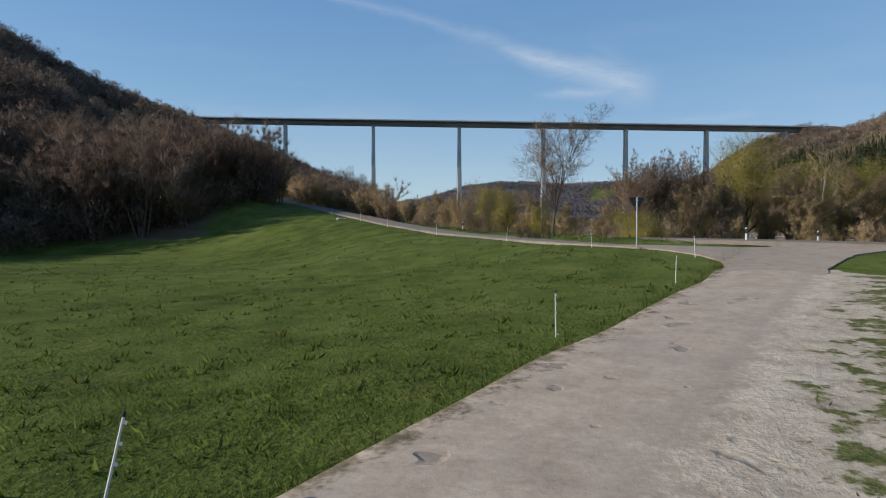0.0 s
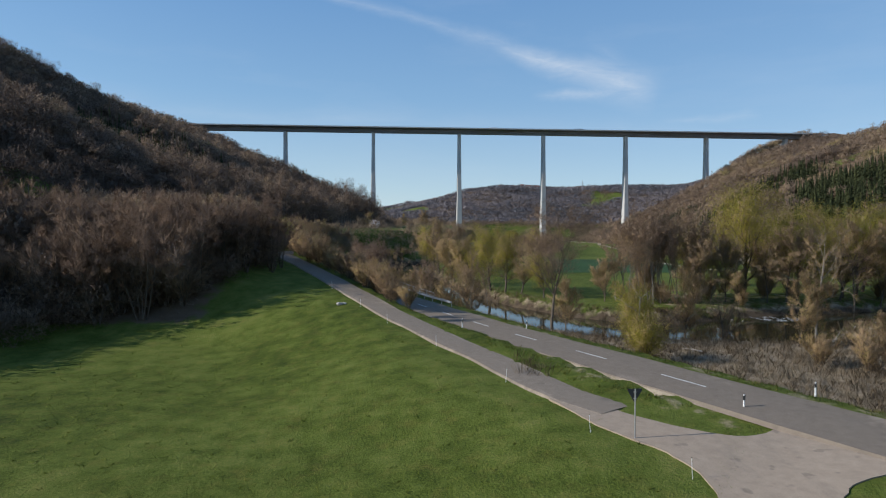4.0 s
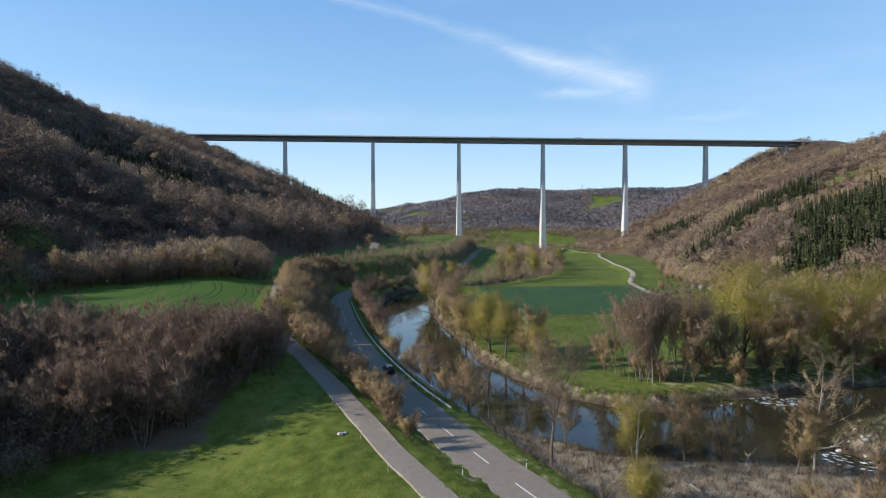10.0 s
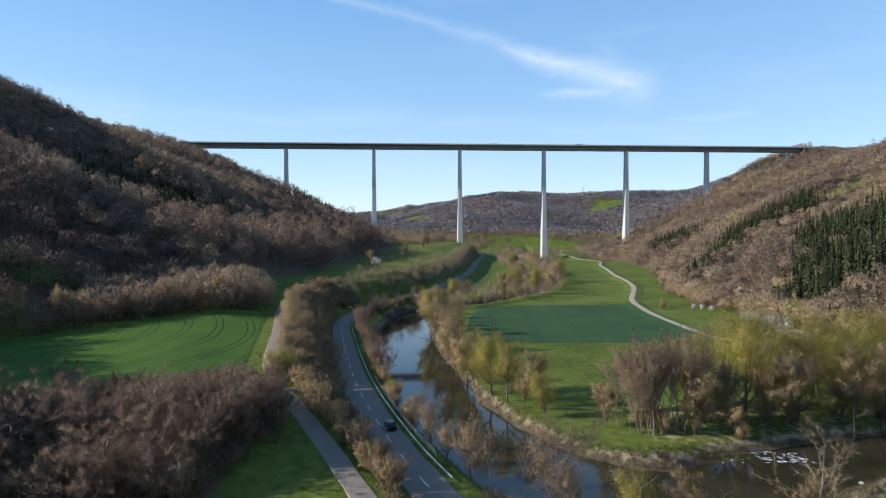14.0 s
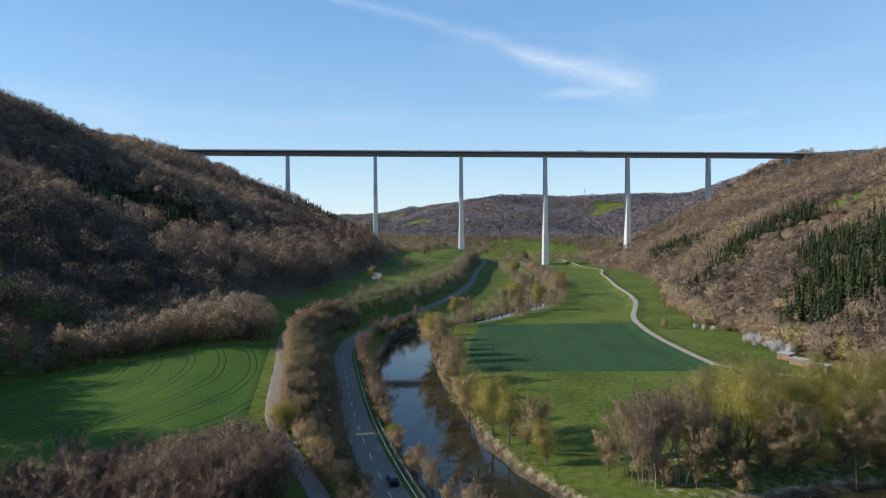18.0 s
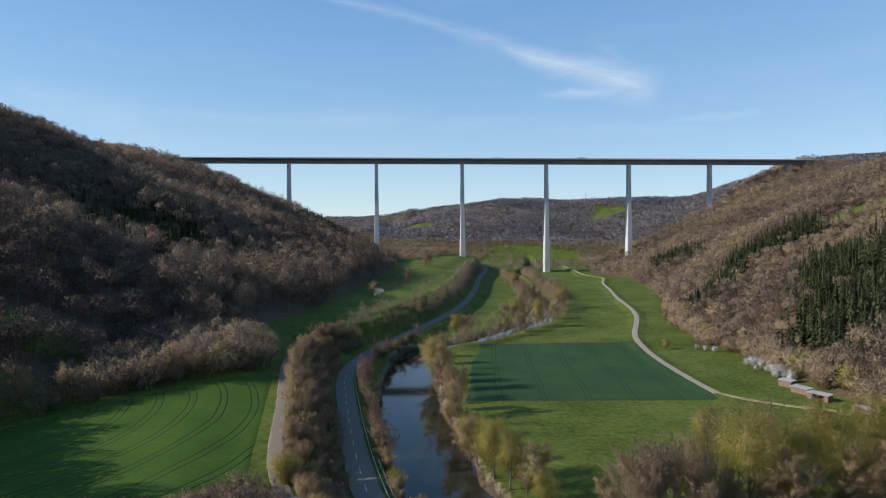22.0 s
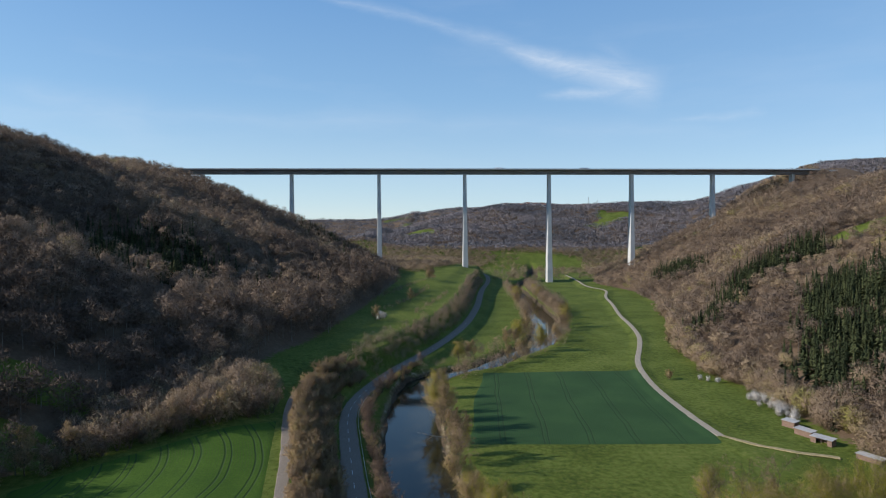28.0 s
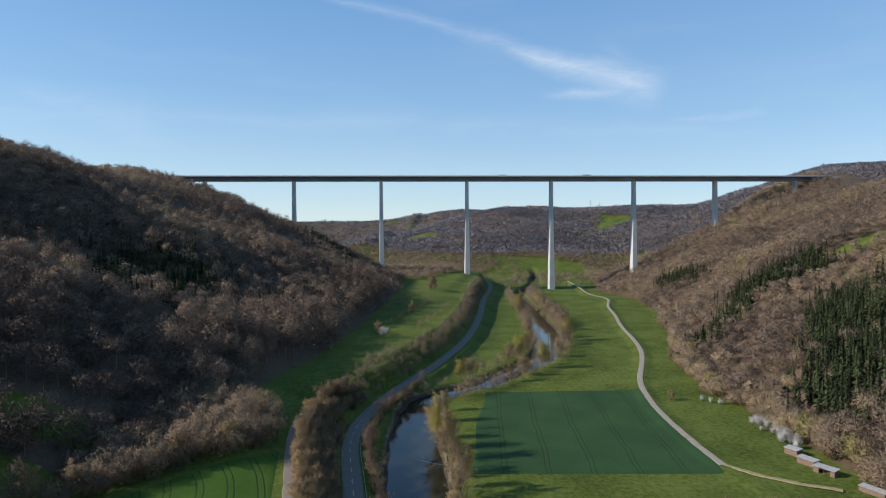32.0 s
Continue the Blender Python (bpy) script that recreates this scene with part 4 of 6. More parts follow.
def scatter(x0, x1, y0, y1, gap, rng):
    """Jittered grid of places."""
    x, y = np.meshgrid(np.arange(x0, x1, gap), np.arange(y0, y1, gap))
    x, y = x.ravel() + gap * (rng.random(x.size) - 0.5) * 1.1, y.ravel() + gap * (rng.random(x.size) - 0.5) * 1.1
    return x, y


def stem_mass(at, tall, r, rng):
    """Slim trunks under the crowns, as three-sided spikes."""
    a = np.array([0, 2.1, 4.2])
    out = []
    for k in range(3):
        p = np.stack([np.cos(a[k]) * r, np.sin(a[k]) * r, 0 * r - 0.3], 1)
        q = np.stack([np.cos(a[(k + 1) % 3]) * r, np.sin(a[(k + 1) % 3]) * r, 0 * r - 0.3], 1)
        top = np.stack([0.1 * r, 0.1 * r, tall * 0.8], 1)
        out.append(np.stack([p + at, q + at, top + at], 1))
    return np.concatenate(out), np.tile(np.arange(len(at)), 3)


def depth_to_hill(x, y):
    return np.maximum(along(FOOT_L, y) - x, x - along(FOOT_R, y))


def conifer_share(x, y):
    """Where spruce stands among the broadleaved trees."""
    w = wave(x, y, 55, 6.0) + 0.5 * wave(x, y, 24, 7.0)
    def spot(cx, cy, rx, ry, k):
        return k * np.exp(-((x - cx) / rx) ** 4 - ((y - cy) / ry) ** 4)
    u = x - 0.66 * y
    strand = nearest(line([(184, 428, 0), (226, 470, 0), (262, 532, 0), (302, 520, 0)]), x, y)[0]
    right = 1.4 * np.exp(-((u - 9) / 31) ** 4 - ((y - 330) / 78) ** 4) + 0.9 * np.exp(-(strand / 13) ** 2) + spot(292, 508, 26, 24, 0.8) + spot(298, 775, 20, 42, 1.2)
    left = spot(-186, 372, 34, 62, 0.8) + spot(-135, 440, 26, 46, 0.5) + spot(-165, 825, 34, 50, 1.0) + spot(-110, 640, 20, 40, 0.3)
    return np.clip(right * (1.0 + 0.3 * w) + left * (0.7 + 0.5 * w), 0, 1)


def woods():
    rng = np.random.default_rng(11)
    for side, x0, x1 in (("left", -640, -40), ("right", 130, 900)):
        for y0, y1, gap, n in ((-80, 330, 7.6, 500), (330, 620, 8.0, 330), (620, 1500, 9.4, 115)):
            x, y = scatter(x0, x1, y0, y1, gap, rng)
            d = depth_to_hill(x, y)
            z = lay(x, y)
            keep = (d > 2 + 6 * wave(x, y, 30, 8.0)) & (z > 3) & (np.abs(x) < 0.80 * np.maximum(y, 60) + 70) & (d < 390)
            keep &= ~clearing(x, y) & ~in_wheat(x, y, 5.0) & ~((x > -51) & (y > 30) & (y < 80)) & ~((x > -64) & (y >= 78) & (y < 124))
            q = thing_dist(x, y)
            keep &= q > 13
            x, y, z = x[keep], y[keep], z[keep]
            spruce = rng.random(len(x)) < conifer_share(x, y) * 0.95
            at = np.stack([x, y, z - 0.3], 1)
            young = np.clip(0.75 + 0.3 * wave(x, y, 45, 9.0) + (0.16 + 0.05 * (x > 0)) * rng.normal(size=len(x)), 0.4, 1.35)
            tall = (14 + 2.0 * (x < 0)) * young * (1 + 0.7 * (x < 0) * smooth(y, 235, 270) * smooth(y, 800, 600) * smooth(d[keep], 60, 20))
            low = (x < 0) & (y < 112) & (x > -112)
            tall = np.where(low, np.clip(20.5 - z, 3, tall), tall)
            wide = np.minimum(gap * 0.76 * (0.75 + 0.5 * rng.random(len(x))), 0.62 * tall)
            wide = np.where(low, 0.5 * wide, wide)
            # left slope's shade put into the crown colour: its tint is set darker
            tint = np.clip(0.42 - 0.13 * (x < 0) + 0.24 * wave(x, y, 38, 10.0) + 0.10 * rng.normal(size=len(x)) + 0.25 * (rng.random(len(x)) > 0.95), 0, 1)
            b = ~spruce
            tr, own, out = crowns(at[b], tall[b], wide[b], n, rng, width=0.045 if n > 400 else 0.062 if n > 200 else 0.10)
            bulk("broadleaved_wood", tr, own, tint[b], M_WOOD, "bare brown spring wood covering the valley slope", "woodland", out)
            st, so = stem_mass(at[b], tall[b], 0.16 + 0 * tall[b], rng)
            bulk("wood_trunks", st, so, tint[b] * 0 + 0.5, M_WOODTRUNK, "slender grey trunks of the slope wood", "woodland")
    # brush between the sown field and the slope
    x, y = scatter(-130, -55, 120, 262, 4.4, rng)
    keep = ~in_wheat(x, y, 3.5) & (y > 208 + (x + 61) * 60 / 51) & (depth_to_hill(x, y) < 9) & ~clearing(x, y) & (x < np.interp(y, LANE[:, 1], LANE[:, 0]) - 6.5) & (y < 252 + 8 * wave(x, y, 22, 1.0))
    x, y = x[keep], y[keep]
    h = 7.5 + 5.5 * rng.random(len(x))
    tr, own, out = crowns(np.stack([x, y, lay(x, y) - 0.3], 1), h, 0.36 * h + 0.8 * rng.random(len(x)), 620, rng, width=0.034, base=0.02)
    bulk("brush", tr, own, np.clip(0.62 + 0.16 * rng.normal(size=len(x)), 0, 1), M_WOOD, "leafless brown brush behind the sown field", "scrub", out)
    # edge of the wood on the sunny side of the valley
    y = 150 + 470 * rng.random(360)
    x = along(FOOT_R, y) + 1.5 + 9 * rng.random(360) + np.where((y < 262), 3.0, 0)
    h = 6 + 7 * rng.random(360) * np.clip((x - along(FOOT_R, y)) / 6, 0.3, 1)
    tr, own, out = crowns(np.stack([x, y, lay(x, y) - 0.3], 1), h, 0.34 * h + 1.2 + 1.2 * rng.random(360), 660, rng, width=0.04, base=0.02)
    bulk("wood_edge", tr, own, np.clip(0.60 + 0.14 * rng.normal(size=360) + 0.25 * (rng.random(360) > 0.93), 0, 1), M_WOOD, "rounded brown shrubs and young trees along the wood edge", "woodland", out)
    # spruce stands
    x, y = scatter(-330, 430, 225, 900, 4.1, rng)
    keep = (rng.random(len(x)) < conifer_share(x, y)) & (depth_to_hill(x, y) > 6) & ~clearing(x, y) & (thing_dist(x, y) > 14)
    x, y = x[keep], y[keep]
    at = np.stack([x, y, lay(x, y) - 0.3], 1)
    tr, own, out = cones(at, 10 + 9 * rng.random(len(x)), 2.5 + 0.9 * rng.random(len(x)), 190, rng)
    bulk("spruce_wood", tr, own, rng.random(len(x)), M_NEEDLE, "dark green spruces among the bare slope wood", "woodland", out)
    # trees scattered over the valley floor behind the viaduct
    x, y = scatter(-150, 420, 1010, 1480, 13, rng)
    keep = (wave(x, y, 42, 3.0) + 0.5 * wave(x, y, 17, 5.0) > 0.0) & (nearest(ROAD, x, y)[0] > 9) & (nearest(PATHWAY, x, y)[0] > 7) & (nearest(RIVER, x, y)[0] > 11)
    x, y = x[keep], y[keep]
    tr, own, out = crowns(np.stack([x, y, lay(x, y) - 0.3], 1), 7 + 5 * rng.random(len(x)), 4.5 + 2 * rng.random(len(x)), 70, rng, width=0.10, base=0.05)
    bulk("valley_trees", tr, own, np.clip(0.5 + 0.2 * rng.normal(size=len(x)), 0, 1), M_WOOD, "leafless trees scattered on the far valley floor", "woodland", out)
    # woods that close the valley floor behind the viaduct and on its far left side
    x, y = scatter(-260, 460, 840, 1500, 8.5, rng)
    edge = np.interp(y, [840, 950, 1100, 1300, 1500], [-40, 0, 15, 60, 130]) + 14 * wave(x, y, 26, 2.0)
    keep = ((x < edge) | (y > 1440 + 22 * wave(x, y, 40, 4.0)) | (x > np.interp(y, [840, 1000, 1250, 1500], [330, 250, 285, 330]))) & (depth_to_hill(x, y) < 4)
    keep &= (nearest(ROAD, x, y)[0] > 8) & (nearest(PATHWAY, x, y)[0] > 6) & (nearest(RIVER, x, y)[0] > 11) & (thing_dist(x, y) > 12)
    x, y = x[keep], y[keep]
    tr, own, out = crowns(np.stack([x, y, lay(x, y) - 0.3], 1), 7 + 6 * rng.random(len(x)), 4.6 + 2 * rng.random(len(x)), 110, rng, width=0.10, base=0.05)
    bulk("valley_wood", tr, own, np.clip(0.45 + 0.2 * wave(x, y, 40, 1.0) + 0.12 * rng.normal(size=len(x)), 0, 1), M_WOOD, "leafless wood across the far valley floor", "woodland", out)
    # scrub on the slope beside the meadow
    x, y = scatter(-115, -30, 26, 79, 4.2, rng)
    keep = (x < -0.80 * y - 5.0) & (y > 52 + 2.0 * wave(x, y, 6, 1.0))
    x, y = x[keep], y[keep]
    at = np.stack([x, y, lay(x, y) - 0.3], 1)
    tr, own, out = crowns(at, np.minimum(7.0 + 0.5 * (-0.8 * y - 7.5 - x), 13) + 2 * rng.random(len(x)), 3.2 + rng.random(len(x)), 560, rng, width=0.045, base=0.0)
    bulk("slope_scrub", tr, own, np.clip(0.4 + 0.15 * rng.normal(size=len(x)), 0, 1), M_WOOD, "dense leafless scrub on the slope beside the meadow", "scrub", out)
    # far hills
    x, y = scatter(-1500, 1900, 1480, 2600, 15, rng)
    z = lay(x, y)
    keep = (z > 20 + 6 * wave(x, y, 70, 2.0)) & (np.abs(x) < 0.82 * y) & (wave(x, y, 95, 3.3) + 0.4 * wave(x, y, 40, 1.0) < 0.90)
    keep &= (depth_to_hill(x, y) < 520) | (y < 2500)
    x, y, z = x[keep], y[keep], z[keep]
    at = np.stack([x, y, z - 0.5], 1)
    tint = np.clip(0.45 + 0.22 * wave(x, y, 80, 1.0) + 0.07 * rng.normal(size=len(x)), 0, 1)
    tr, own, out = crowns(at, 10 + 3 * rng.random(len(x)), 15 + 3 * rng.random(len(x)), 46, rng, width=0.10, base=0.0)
    bulk("far_wood", tr, own, tint, M_HAZED_WOOD, "brown wood on the distant hills with bluish haze in its colour", "woodland", out)
    x, y = scatter(-3000, 2600, 2600, 4700, 46, rng)
    x, y = x[np.abs(x) < 0.8 * y], y[np.abs(x) < 0.8 * y]
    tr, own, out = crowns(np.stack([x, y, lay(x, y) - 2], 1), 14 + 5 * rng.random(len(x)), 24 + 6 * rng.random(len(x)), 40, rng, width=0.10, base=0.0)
    bulk("far_wood", tr, own, np.clip(0.25 + 0.15 * rng.normal(size=len(x)), 0, 1), M_HAZED_WOOD, "brown wood on the distant hills with bluish haze in its colour", "woodland", out)
    # dark-tinted undergrowth with solid cores, added inside the thicket to keep light out
    x, y = scatter(-66, -29, 73, 118, 2.6, rng)
    keep = (y > 75 + np.maximum(0, x + 36) * 1.8) & (y < 117 + (x + 41.5) * 42 / 23.5) & (x < np.interp(y, LANE[:, 1], LANE[:, 0]) - 5.5)
    x, y = x[keep], y[keep]
    tr, own, out = crowns(np.stack([x, y, lay(x, y) - 0.3], 1), np.clip(18.5 - lay(x, y), 2.5, 6.5) * (0.7 + 0.3 * rng.random(len(x))), 2.0 + 0.6 * rng.random(len(x)), 200, rng, width=0.05, base=0.0, core=0.45)
    bulk("undergrowth", tr, own, np.clip(0.2 + 0.15 * rng.normal(size=len(x)), 0, 1), M_WOOD, "dark leafless undergrowth added inside the thicket to block light", "scrub", out)


def thing_dist(x, y):
    """Distance to the axis of the viaduct near its piers, to keep them clear of trunks."""
    out = np.full(x.shape, 1e9)
    for k in range(8):
        p = DECK_A + ALONG * ((k - 1) * 138.0)
        out = np.minimum(out, np.hypot(x - p.x, y - p.y))
    return out


M_WOODTRUNK = varied("wood_trunk_bark", (0.13, 0.11, 0.09), (0.26, 0.23, 0.19), 0.8, 0.95)
woods()

# ------------------------------------------------------------- single trees and shrubs
def skeleton(rng, tall, r0, kids, spread, levels=2, lean=0.1, first=0.3, up=0.5, stems=1):
    """Limbs as (from, to, radius, radius, level), and the tips where twigs start."""
    limbs, tips = [], []

    def grow(p, d, length, r, level):
        n = 4 if level == 0 else 3
        for k in range(n):
            d = (d + Vector(rng.normal(size=3)) * (0.07 + 0.07 * level) + Vector((0, 0, 0.06 * up * (level > 0)))).normalized()
            q = p + d * (length / n)
            ra, rb = r * (1 - 0.75 * k / n), r * (1 - 0.75 * (k + 1) / n)
            limbs.append((p, q, ra, rb, level))
            if level >= levels - 1:
                tips.append((q, d, length))
            if level < levels and (k + 1) / n > (first if level == 0 else 0.3):
                for _ in range(kids if level == 0 else max(kids - 1, 2)):
                    a = rng.random() * 2 * math.pi
                    side = d.orthogonal().normalized()
                    side.rotate(Matrix.Rotation(a, 3, d))
                    out = (d * (1 - spread) + side * spread + Vector((0, 0, 0.25 * up))).normalized()
                    grow(q, out, length * (0.42 + 0.2 * rng.random()) * (1.0 - 0.25 * (k / n)), rb * 0.62, level + 1)
            p = q
        tips.append((p, d, length))

    for s in range(stems):
        a = s * 2.4 + rng.random()
        tilt = lean if stems == 1 else lean * (0.4 + rng.random())
        d = Vector((math.cos(a) * tilt, math.sin(a) * tilt, 1)).normalized()
        base = Vector((0, 0, -0.3)) if stems == 1 else Vector((math.cos(a), math.sin(a), 0)) * 0.5 * rng.random() + Vector((0, 0, -0.3))
        grow(base, d, tall * (0.8 if stems == 1 else 0.6 + 0.35 * rng.random()), r0, 0)
    return limbs, tips


def tubes(limbs, sides):
    V, Fs = [], []
    for a, b, ra, rb, _ in limbs:
        d = (b - a).normalized()
        u = d.orthogonal().normalized()
        w = d.cross(u)
        k = len(V)
        for p, r in ((a, ra), (b, rb)):
            for i in range(sides):
                t = 2 * math.pi * i / sides
                V.append(p + (u * math.cos(t) + w * math.sin(t)) * max(r, 0.008))
        Fs += [(k + i, k + (i + 1) % sides, k + sides + (i + 1) % sides, k + sides + i) for i in range(sides)]
    return np.array(V), np.array(Fs)


def twig_mass(tips, rng, per, length, width, bush=0.8, up=0.3):
    p = np.array([t[0] for t in tips])
    d = np.array([t[1] for t in tips])
    own = np.repeat(np.arange(len(p)), per)
    way = d[own] + bush * rng.normal(size=(len(own), 3)) + np.array([0, 0, up])
    way /= np.linalg.norm(way, axis=1)[:, None]
    ln = length * (0.5 + rng.random(len(own)))
    root = p[own] - d[own] * 0.3 * rng.random(len(own))[:, None] * length
    return blades(root, root + way * ln[:, None], width * (0.6 + 0.8 * rng.random(len(own))), rng)


def leaf_mass(tips, rng, per, reach, size, hang=0.0):
    """Small leaves in loose clumps round the twig ends."""
    p = np.array([t[0] for t in tips])
    own = np.repeat(np.arange(len(p)), per)
    c = p[own] + rng.normal(size=(len(own), 3)) * reach * 0.5
    c[:, 2] -= hang * rng.random(len(own)) * reach
    d = rng.normal(size=(len(own), 3))
    d[:, 2] -= hang * 2
    d /= np.linalg.norm(d, axis=1)[:, None]
    return blades(c, c + d * size, size * (0.45 + 0.35 * rng.random(len(own))), rng)


def crown_part(name, tris, mat, parent, tint, rng, label="", soft=0.5):
    mid = tris.reshape(-1, 3).mean(0) * np.array([1, 1, 0.85])
    out = tris.mean(1) - mid
    out /= np.linalg.norm(out, axis=1)[:, None] + 1e-9
    out[:, 2] += 0.15
    n = out + soft * rng.normal(size=out.shape)
    n /= np.linalg.norm(n, axis=1)[:, None]
    V = faced(tris, out).reshape(-1, 3)
    ob = sheet(name, V, np.arange(len(V)).reshape(-1, 3), mat, parent, False, np.repeat(n, 3, axis=0),
               tint=np.repeat(np.clip(tint + 0.12 * rng.normal(size=len(tris)), 0, 1), 3))
    return tagged(ob, label)


def make_plant(kind, seed):
    """One plant at the origin: trunk or stems, branches, crown and leaves."""
    rng = np.random.default_rng(seed)
    spec = KINDS[kind]
    thing = new(spec["name"])
    tagged(thing, spec["label"], spec["category"], spec["group"])
    limbs, tips = skeleton(rng, spec["tall"], spec["r"], spec["kids"], spec["spread"], spec.get("levels", 2), spec.get("lean", 0.06), spec.get("first", 0.3), spec.get("up", 0.5), spec.get("stems", 1))
    bark = spec.get("bark", M_BARK)
    V, Fs = tubes([l for l in limbs if l[4] == 0], 7)
    sheet("trunk" if spec.get("stems", 1) == 1 else "stem_clump", V, Fs, bark, thing)
    V, Fs = tubes([l for l in limbs if l[4] > 0], 3)
    sheet("branchwork", V, Fs, bark, thing)
    if spec.get("twigs"):
        per, ln, wd = spec["twigs"]
        crown_part("crown", twig_mass(tips, rng, per, ln, wd, spec.get("bush", 0.8), spec.get("twig_up", 0.3)), spec.get("twig_mat", M_TWIG), thing, spec["tint"], rng)
    if spec.get("leaves"):
        per, reach, size = spec["leaves"]
        crown_part("foliage", leaf_mass(tips, rng, per, reach, size, spec.get("hang", 0.0)), spec.get("leaf_mat", M_LEAF), thing, spec.get("leaf_tint", 0.5), rng, spec.get("leaf_label", ""))
    return thing


BANK = "trees on the river bank"
KINDS = {
    "ash": dict(name="ash_tree", label="tall slender leafless ash with an open upright crown", category="tree", group=BANK, tall=16.5, r=0.26, lean=0.01, kids=4, spread=0.50, first=0.30, up=0.8, levels=3, twigs=(4, 0.7, 0.016), tint=0.45, twig_up=0.4),
    "bare": dict(name="bare_tree", label="tall leafless tree with a fine spreading brown crown", category="tree", group=BANK, tall=14, r=0.24, kids=3, spread=0.55, first=0.35, up=0.6, twigs=(11, 0.95, 0.022), tint=0.5),
    "fuzzy": dict(name="bare_tree", label="leafless tree in brown bud with dense fine twigs", category="tree", group=BANK, tall=12.5, r=0.2, kids=4, spread=0.5, first=0.15, up=0.9, twigs=(26, 0.95, 0.026), twig_up=0.5, tint=0.62, leaves=(6, 1.4, 0.13), leaf_tint=0.1),
    "willow": dict(name="willow_tree", label="broad willow in yellow-green spring leaf", category="tree", group=BANK, tall=16, r=0.4, kids=4, spread=0.55, first=0.12, up=0.8, twigs=(12, 1.1, 0.028), tint=0.75, leaves=(40, 2.0, 0.17), leaf_tint=0.55, hang=0.25, leaf_label="yellow-green young leaves"),
    "young": dict(name="willow_bush", label="round bush in bright green spring leaf", category="bush", group="green bushes on the river bank", tall=5.2, r=0.09, kids=3, spread=0.45, stems=6, lean=0.28, first=0.1, levels=1, twigs=(6, 0.9, 0.03), tint=0.8, leaves=(44, 1.1, 0.11), leaf_tint=0.55),
    "alder": dict(name="alder_tree", label="slim pole-like leafless alder with reddish twigs", category="tree", group="alders on the river bank", tall=16, r=0.11, lean=0.02, kids=3, spread=0.34, first=0.35, levels=2, up=0.9, bark=M_WOODTRUNK, twigs=(20, 0.8, 0.022), twig_up=0.6, tint=0.5),
    "birch": dict(name="birch_tree", label="leafless birch with pale white bark", category="tree", group="birches on the river bank", tall=14, r=0.17, lean=0.02, kids=3, spread=0.5, first=0.25, bark=M_PALEBARK, twigs=(12, 0.9, 0.020), tint=0.6),
    "shrub": dict(name="shrub", label="dense leafless hedge shrub with upright orange-brown twigs", category="shrub", group="hedge between lane and road", tall=5.2, r=0.05, kids=3, spread=0.4, stems=7, lean=0.38, first=0.15, levels=1, twigs=(22, 0.75, 0.024), bush=0.7, twig_up=0.6, tint=0.66, up=0.9),
    "thicket": dict(name="thicket_tree", label="leafless thicket tree with grey-brown fine twigs", category="shrub", group="thicket below the sown field", tall=9.5, r=0.10, kids=3, spread=0.45, stems=5, lean=0.25, first=0.25, levels=1, twigs=(30, 1.05, 0.028), bush=0.75, twig_up=0.5, tint=0.28),
    "blossom": dict(name="blossoming_shrub", label="wild shrub with pale white spring blossom", category="shrub", group="blossoming shrubs", tall=7, r=0.08, kids=3, spread=0.5, stems=5, lean=0.3, first=0.2, levels=1, twigs=(3, 1.5, 0.04), tint=0.4, leaves=(20, 1.5, 0.26), leaf_mat=M_BLOSSOM, leaf_tint=0.5, leaf_label="white blossom"),
}
KINDS["bloom"] = dict(KINDS["blossom"], label="leafless thicket shrub with a veil of pale blossom", group="thicket below the sown field", twigs=(8, 1.5, 0.045), leaves=(6, 1.6, 0.14), leaf_mat=M_PALEBLOOM, leaf_label="sparse pale blossom")
PLANTS = {}


def plant(kind, x, y, size=1.0, label="", turn=None):
    rng = PLANTS.setdefault("rng", np.random.default_rng(77))
    seeds = 3 if kind in ("bare", "shrub", "thicket", "willow", "fuzzy") else 2
    key = (kind, int(rng.integers(seeds)))
    a = rng.random() * 360 if turn is None else turn
    m = pose(x, y, float(lay(x, y)), 0, 0, a) @ Matrix.Diagonal((size * (0.92 + 0.16 * rng.random()), size * (0.92 + 0.16 * rng.random()), size, 1))
    if key not in PLANTS:
        PLANTS[key] = make_plant(kind, 100 + 17 * key[1] + len(kind))
        ob = PLANTS[key]
        ob.matrix_basis = m
    else:
        ob = copy_thing(PLANTS[key], m)
        ob.matrix_basis = m
    if label:
        tagged(ob, label)
    return ob


prng = np.random.default_rng(21)

# hedge between the lane and the road
hc, hs, ht = curve(LANE, 2.3)
for (px, py, pz), (sx, sy) in zip(hc, hs):
    if 72 < py < 300:
        gap = float(np.interp(py, ROAD[:, 1], ROAD[:, 0])) - px
        for off in np.arange(3.6, min(gap - 5.6, 15) + 0.1, 3.6):
            if prng.random() < 0.86:
                plant("shrub", px + off + prng.normal() * 0.6, py + prng.normal() * 0.8, (0.60 + 0.42 * prng.random()) * (0.9 + 0.30 * smooth(py, 90, 190)))

